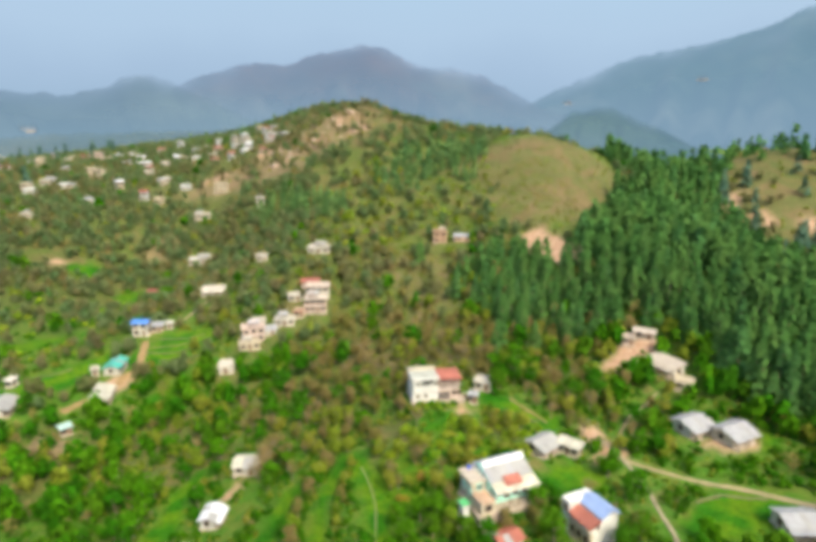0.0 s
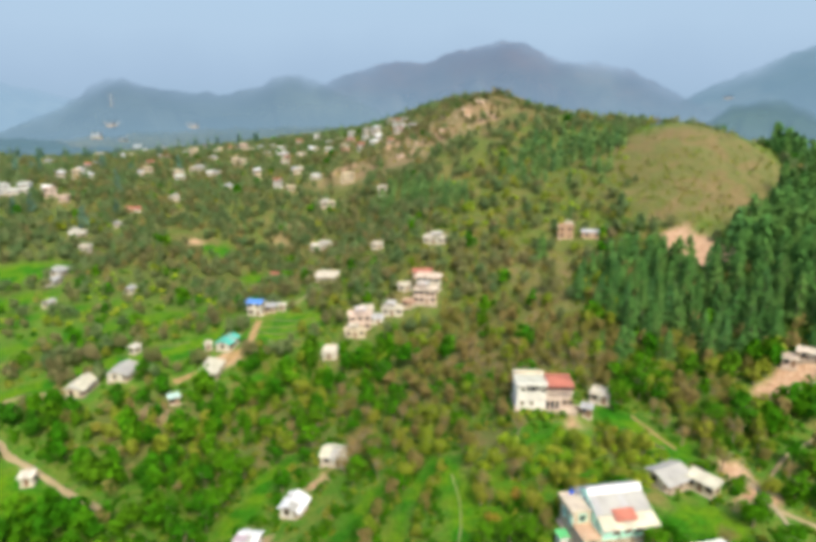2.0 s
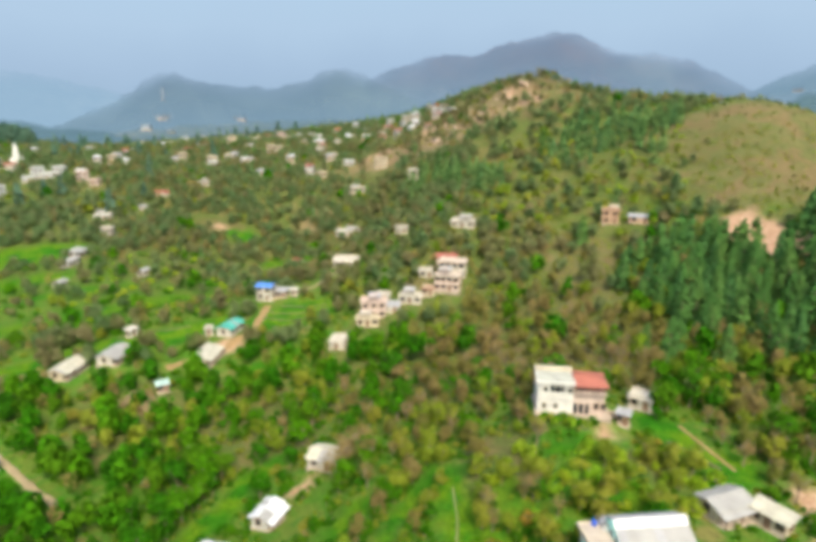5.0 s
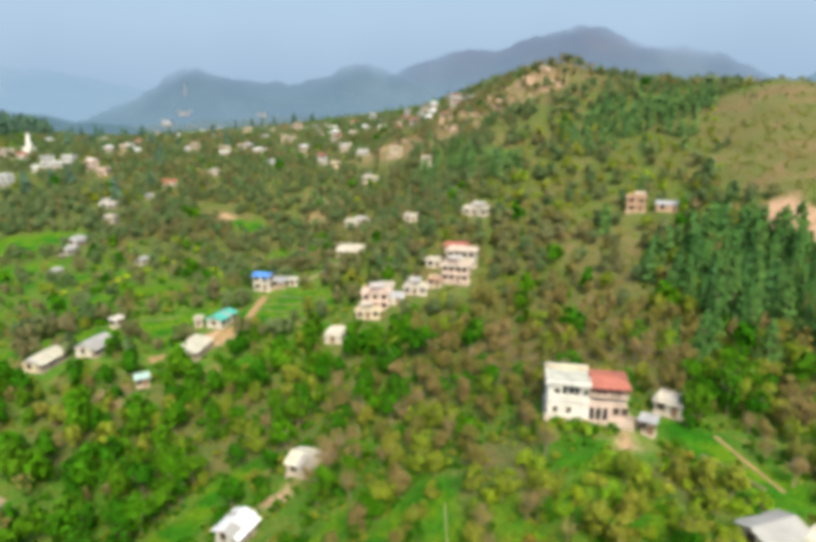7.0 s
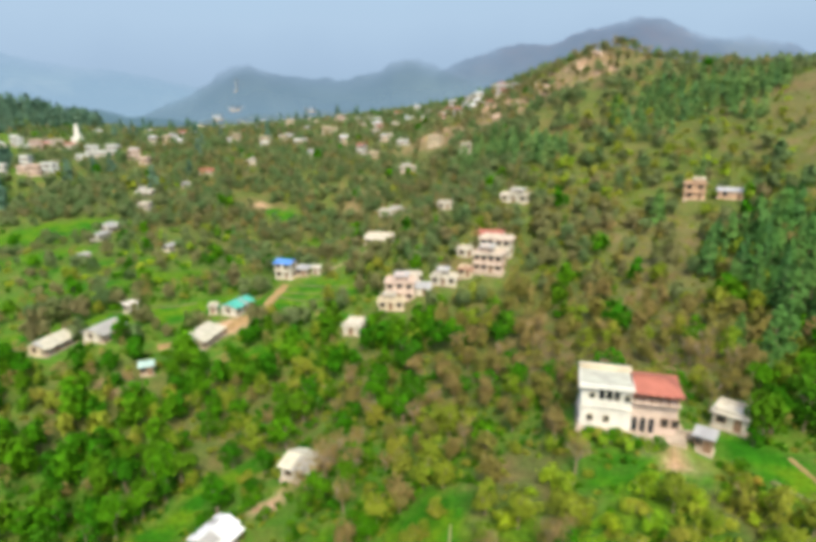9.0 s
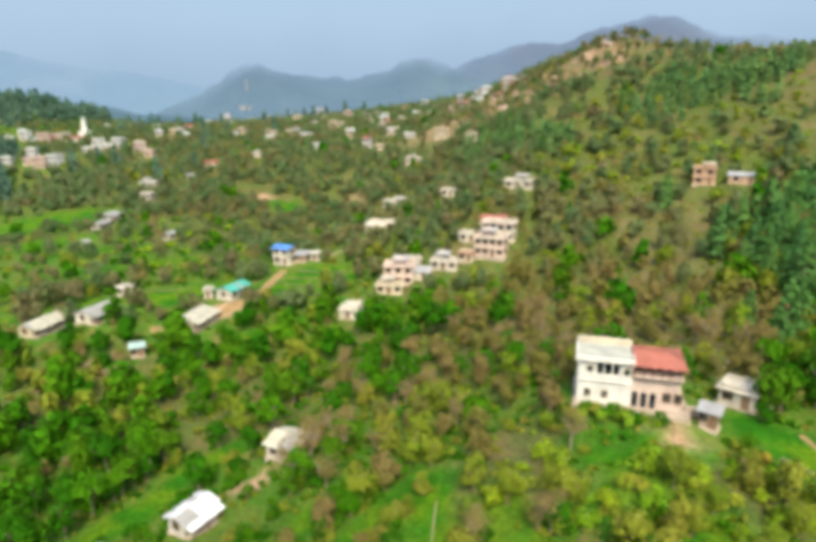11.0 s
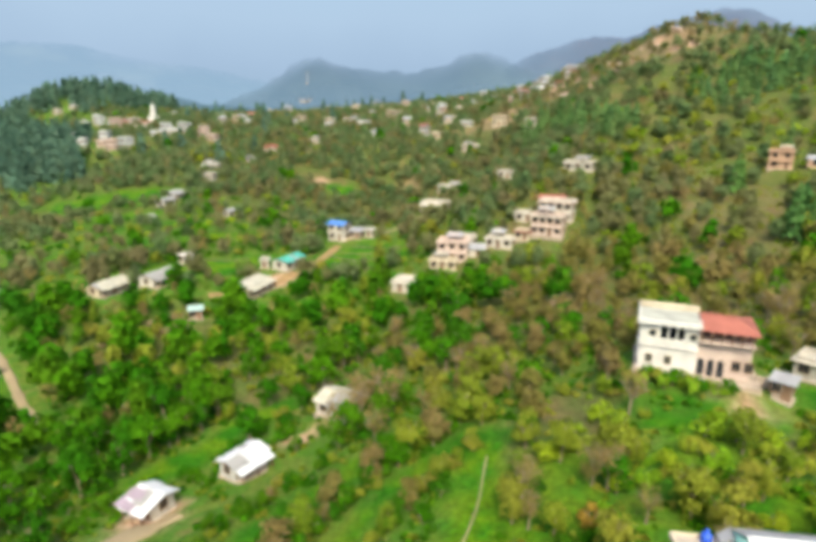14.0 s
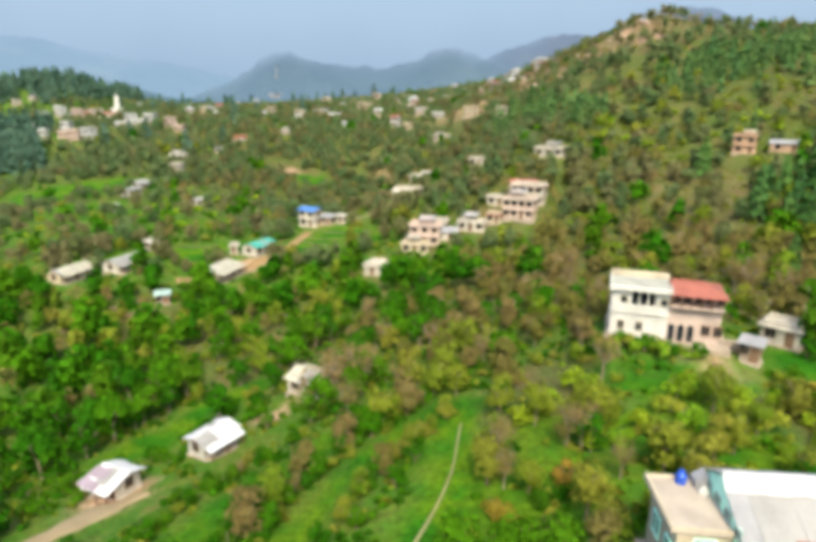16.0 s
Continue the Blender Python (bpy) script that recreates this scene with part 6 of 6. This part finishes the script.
    kind[brownish] = np.where(r2[brownish] < 0.4, "scrub", np.where(r2[brownish] < 0.85, "tan", "dry"))
    keep[near_right] = 1.0
    lawn = soft_spot(x, y, 13, 96, 8, 10, 0) > 0.4
    keep[lawn] = 0.38
    kind[lawn] = "bush"
    kind[lawn & (r2 < 0.4)] = "olive"
    kind[lawn & (r2 > 0.4) & (r2 < 0.6)] = "dry"
    kind[lawn & (r2 > 0.6) & (r2 < 0.88)] = "lime"
    below = soft_spot(x, y, 21, 116, 5, 3, 0) > 0.4
    kind[below] = np.where(r2[below] < 0.6, "bush", "lime")
    pine = np.zeros(len(x), bool)
    for poly in PINES:
        pine |= within(poly, x, y)
    row = off_line([(-34, 309), (-10, 294), (-2, 288)], x, y) < 9
    pine |= row
    kind[pine & (r2 < 0.9)] = "pine"
    keep[pine] = 0.95
    # pines of the far left hills get the needle colour tinted for haze
    kind[(kind == "pine") & (x < -200)] = "hazed_pine"
    # hilltop pines get the needle colour paled for haze
    kind[(kind == "pine") & (y > 255) & (x < 112)] = "paled_pine"
    keep[pine & (x > 168)] = 0.5
    thin = within(PINES[2], x, y) & (rng.uniform(0, 1, len(x)) < np.where(y < 300, 0.85, 0.35))
    kind[thin] = np.where(r[thin] < 0.75, "scrub", "lime")
    keep[thin] = 0.6
    bald = within(BALD, x, y)
    keep[bald] = np.where(patch[bald] > 0.2, 0.85, 0.4)
    kind[bald] = np.where(r2[bald] < 0.6, "scrub", "tan")
    keep[(soft_spot(x, y, 36, 212, 12, 26, 0) > 0.4) & ~pine] *= 0.5
    # open grassy valley side with scattered small trees
    meadow = (soft_spot(x, y, -150, 190, 62, 34, 25) > 0.3) | (soft_spot(x, y, -128, 238, 44, 34, 30) > 0.5)
    keep[meadow] *= 0.6
    kind[meadow & (r2 < 0.35)] = "bush"
    kind[meadow & (r2 > 0.35) & (r2 < 0.6)] = "lime"
    kind[within(PINES[1], x, y) & (x < 54) & (r < 0.3)] = "olive"
    wood = (soft_spot(x, y, 64, 132, 24, 24, 0) > 0.4) & ~pine & (open_ < 0.5)
    kind[wood] = np.where(r[wood] < 0.35, "olive", np.where(r[wood] < 0.58, "brown", np.where(r[wood] < 0.68, "dry", np.where((r[wood] < 0.84) & (y[wood] > 142), "pine", "green"))))
    keep[wood] = 1.0
    worn = within(BROWN_SLOPE, x, y)
    keep[worn] = 0.55
    kind[worn] = np.where(r2[worn] < 0.55, "scrub", np.where(r2[worn] < 0.85, "tan", "hazed_pine"))
    live = (rng.uniform(0, 1, len(x)) < keep) & (open_ < 0.55)
    # within the fan that the flight ever looks over
    bearing = np.degrees(np.arctan2(x - 5, y + 12))
    live &= (bearing < 50) & (bearing > -68)
    hs = rng.uniform(0, 1, len(x))
    return [(float(a), float(b), k, float(h)) for a, b, k, h, ok in zip(x, y, kind, hs, live) if ok]


trees = place_trees()
# single trees that stand out
trees += [(15.2, 101.5, "lime", 1.0), (15.4, 100.2, "green", 0.0), (-20.5, 117.0, "dry", 1.7), (-17.5, 119.5, "dry", 1.5), (-22.5, 114.5, "dry", 1.2), (-21.0, 121.5, "dry", 1.4), (-15.5, 116.0, "dry", 1.1), (39.2, 126.5, "green", 0.9), (37.6, 124.6, "bush", 1.0), (40.6, 128.6, "green", 0.6),
          (13.6, 95.4, "rust", 0.9), (8.6, 90.5, "rust", 1.0), (35.5, 115.8, "rust", 0.8), (12.0, 92.0, "bush", 0.5), (23.5, 308, "pine", 0.7), (-108, 181, "green", 0.7), (-1, 112.5, "olive", 0.3), (-12.0, 95.5, "olive", 0.2), (-13.2, 91.0, "scrub", 0.9), (6.5, 100.5, "olive", 0.1), (8.6, 94.0, "dry", 0.2), (5.6, 106.5, "olive", 0.5)]
trees += [(14.2 + 0.95 * k, 119.2 + 0.5 * math.sin(k * 2.1), ("bush", "scrub", "lime")[k % 3], 0.55 + 0.45 * ((k * 7) % 5) / 5 - (0.5 if k > 8 else 0)) for k in range(13)]
trees += [(17.6, 87.4, "olive", 0.1), (17.2, 85.2, "scrub", 1.2), (17.0, 83.0, "brown", 0.2), (16.6, 80.6, "bush", 1.4), (16.8, 79.0, "lime", 1.0), (21, 89.5, "olive", 0.2), (24, 90.5, "brown", 0.2), (27, 91.5, "lime", 0.9), (19.5, 77.6, "bush", 0.8), (24.5, 76.8, "scrub", 0.8), (28.5, 77.6, "bush", 0.3), (31.5, 78.4, "scrub", 0.5)]
trees += [(13.6 - 0.4 * (k % 3), 118.2 + 1.1 * k, ("scrub", "bush", "dry")[k % 3], 0.35) for k in range(5)]
# leafy fringe of the pine forest, thickets among the hamlet yards
fringe = random.Random(31)
for pts, kinds, gap in (([(92, 146), (95, 128), (98, 108), (101, 92), (110, 80)], ("olive", "lime", "green", "olive"), 2.6), ([(64, 112), (70, 122), (76, 126), (84, 112)], ("olive", "brown", "green", "dry"), 3.0),
                        ([(50, 112), (56, 118), (66, 126)], ("dry", "brown", "olive"), 2.8), ([(60, 98), (70, 96), (76, 98)], ("olive", "bush", "green"), 3.2), ([(22, 76.5), (28, 77), (33, 78.5)], ("bush", "scrub", "brown"), 1.6)):
    for (ax, ay), (bx, by) in zip(pts, pts[1:]):
        long = math.hypot(bx - ax, by - ay)
        for k in range(int(long / gap) + 1):
            u = k * gap / long
            trees.append((ax + (bx - ax) * u + fringe.uniform(-1.6, 1.6), ay + (by - ay) * u + fringe.uniform(-1.2, 1.2), kinds[k % len(kinds)], fringe.uniform(0.1, 0.8)))
# hedges and clumps between the terraced crop strips
for pts, kinds, tall in (([(-13.6, 84), (-13.4, 93), (-10.8, 99), (-7.4, 107), (-3.4, 115)], ("green", "brown", "green", "bush", "olive"), 1.9), ([(-11.9, 86), (-11.6, 94), (-9, 101), (-5.6, 109)], ("bush", "green", "scrub", "green", "brown"), 1.0),
                         ([(-24.2, 84), (-23.4, 93), (-21.0, 102), (-16.5, 109)], ("bush", "green", "bush", "scrub", "green"), 0.6), ([(-4.4, 88), (-3.4, 97), (-1.0, 104), (0.2, 109)], ("olive", "scrub", "olive", "bush", "brown"), 0.9)):
    for (ax, ay), (bx, by) in zip(pts, pts[1:]):
        long = math.hypot(bx - ax, by - ay)
        for k in range(int(long / 1.7)):
            u = (k + 0.4 * math.sin(k * 2.7 + ax)) * 1.7 / long
            if (k * 3) % 7 != 1:
                trees.append((ax + (bx - ax) * u + 0.4 * math.sin(k * 1.9), ay + (by - ay) * u, kinds[k % 5], tall * (0.5 + 0.7 * ((k * 5) % 7) / 7)))
trees.sort(key=lambda t: math.hypot(t[0] - 5, t[1] - 100))
LIMIT = {"green": 240, "olive": 150, "grey": 0, "tan": 0, "brown": 80, "bush": 230, "scrub": 130, "dry": 80, "pine": 230, "hazed_pine": 0, "paled_pine": 0, "lime": 60, "rust": 20}
protos, rest, count = {}, {}, {k: 0 for k in KINDS}
rnd = random.Random(5)
tree_z = land([t[0] for t in trees], [t[1] for t in trees])
for (x, y, kind, hu), tz in zip(trees, tree_z):
    form, leaf, (h0, h1), name, label, category = KINDS[kind]
    h = h0 + (h1 - h0) * hu
    if kind != "pine" and bool(within(BELOW_TRACK, np.array(x), np.array(y))):
        h = min(h, 2.2)
    if kind != "pine" and bool(within(BETWEEN_STRIPS, np.array(x), np.array(y))):
        h = min(h, 1.7 + 1.7 * hu)
    if kind in ("scrub", "tan") and 78 < x < 156 and y > 220:
        h = 0.7 + 0.9 * hu
    if kind == "paled_pine":
        h *= 0.72
    if kind == "pine" and x < 88 and y < 225:
        h *= 0.85
    spin = rnd.uniform(0, 360)
    lean = 0.72 if form in ("broad", "dry") and y < 200 else 0.78
    m = pose(x, y, float(tz) - 0.05, 0, 0, spin) @ Matrix.Diagonal((h * rnd.uniform(lean, lean + 0.32), h * rnd.uniform(lean, lean + 0.32), h, 1))
    if count[kind] < LIMIT[kind] and (y < 175 or kind == "pine"):
        near = math.hypot(x - 14, y - 50)
        tier = 2.1 if near < 60 else 1.0 if near < 100 else 0.68
        v = (kind, count[kind] % 4, tier)
        if v not in protos:
            root = empty(name, m, label, category, name.replace("_", " ") + "s")
            seed = 100 * len(protos) + 3
            co, fa = crown(form, int(tier * {"dry": 340, "pine": 400, "shrub": 260}.get(form, 380)), seed)
            me = poly_mesh("crown", co, fa)
            me.materials.append(leaf)
            hang("trunk", bm_mesh("trunk", trunk(form, seed), BARK), root)
            hang("crown", me, root)
            protos[v] = root
        else:
            own = protos[v].scale
            copy_thing(protos[v], m @ Matrix.Diagonal((1 / own[0], 1 / own[1], 1 / own[2], 1)))
        count[kind] += 1
    else:
        rest.setdefault(kind, []).append((x, y, np.array(m)))

STUFF = {"green": ("woodland", "distant leafy green woodland on hillside"), "olive": ("olive_woodland", "olive-brown spring woodland on slope"), "grey": ("grey_woodland", "far woodland with dry trees, greyed for haze"), "tan": ("tan_woodland", "brown far woodland on dry slope, paled for haze"), "brown": ("brown_woodland", "brown spring thicket on dry slope"), "bush": ("shrubbery", "green shrubs covering hillside"),
         "scrub": ("dry_scrub", "dry olive scrub covering slope"), "dry": ("bare_woodland", "bare brown trees scattered on slope"), "pine": ("pine_forest", "dark green conifer forest on ridge"), "paled_pine": ("hill_pine_forest", "hilltop conifers paled for haze"), "hazed_pine": ("blue_pine_forest", "far hill conifer forest tinted bluish for haze"),
         "lime": ("lime_thicket", "yellow-green thicket"), "rust": ("rust_thicket", "orange-brown thicket")}
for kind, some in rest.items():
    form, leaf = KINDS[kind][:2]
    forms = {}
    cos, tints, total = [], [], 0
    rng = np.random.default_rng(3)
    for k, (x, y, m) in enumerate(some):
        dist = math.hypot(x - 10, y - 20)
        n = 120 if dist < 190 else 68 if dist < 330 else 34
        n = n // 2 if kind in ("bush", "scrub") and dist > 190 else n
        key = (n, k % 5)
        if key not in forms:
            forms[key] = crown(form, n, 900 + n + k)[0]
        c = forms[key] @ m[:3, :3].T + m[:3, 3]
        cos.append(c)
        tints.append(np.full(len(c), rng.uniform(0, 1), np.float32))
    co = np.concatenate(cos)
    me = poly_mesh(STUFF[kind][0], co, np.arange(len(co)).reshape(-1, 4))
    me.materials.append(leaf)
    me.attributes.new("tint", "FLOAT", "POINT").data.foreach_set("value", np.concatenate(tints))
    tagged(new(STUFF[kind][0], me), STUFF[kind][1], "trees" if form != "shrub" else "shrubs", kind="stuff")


def ground_tufts(name, n, box_, material, label, lo, hi, seed, green):
    """Low tufts that break up the ground between the trees."""
    rng = np.random.default_rng(seed)
    x, y = rng.uniform(box_[0], box_[1], n), rng.uniform(box_[2], box_[3], n)
    open_ = clearing(x, y)
    ok = open_ < 0.5
    if green:
        for spot in DRY + THIN:
            ok &= soft_spot(x, y, *spot) < rng.uniform(0.3, 1.0, n)
    for a, b, q in SITES:
        ok &= np.hypot(x - a, y - b) > q * 0.85
    for pts, half in TRACKS:
        ok &= off_line(pts, x, y) > half + 0.3
    x, y = x[ok], y[ok]
    h = rng.uniform(lo, hi, len(x))
    cos, tints = [], []
    forms = [crown("shrub", 12, seed + k)[0] for k in range(6)]
    z = land(x, y)
    for k in range(len(x)):
        cos.append(forms[k % 6] * h[k] + (x[k], y[k], z[k] - 0.1))
        tints.append(np.full(48, rng.uniform(0, 1), np.float32))
    co = np.concatenate(cos)
    me = poly_mesh(name, co, np.arange(len(co)).reshape(-1, 4))
    me.materials.append(material)
    me.attributes.new("tint", "FLOAT", "POINT").data.foreach_set("value", np.concatenate(tints))
    tagged(new(name, me), label, "undergrowth", kind="stuff")


ground_tufts("undergrowth", 9000, (-120, 100, 55, 200), LEAF_GREEN, "low green undergrowth between trees", 0.5, 1.3, 21, True)
ground_tufts("dry_undergrowth", 7000, (-60, 110, 60, 280), LEAF_OLIVE, "low dry undergrowth between trees", 0.5, 1.2, 22, False)
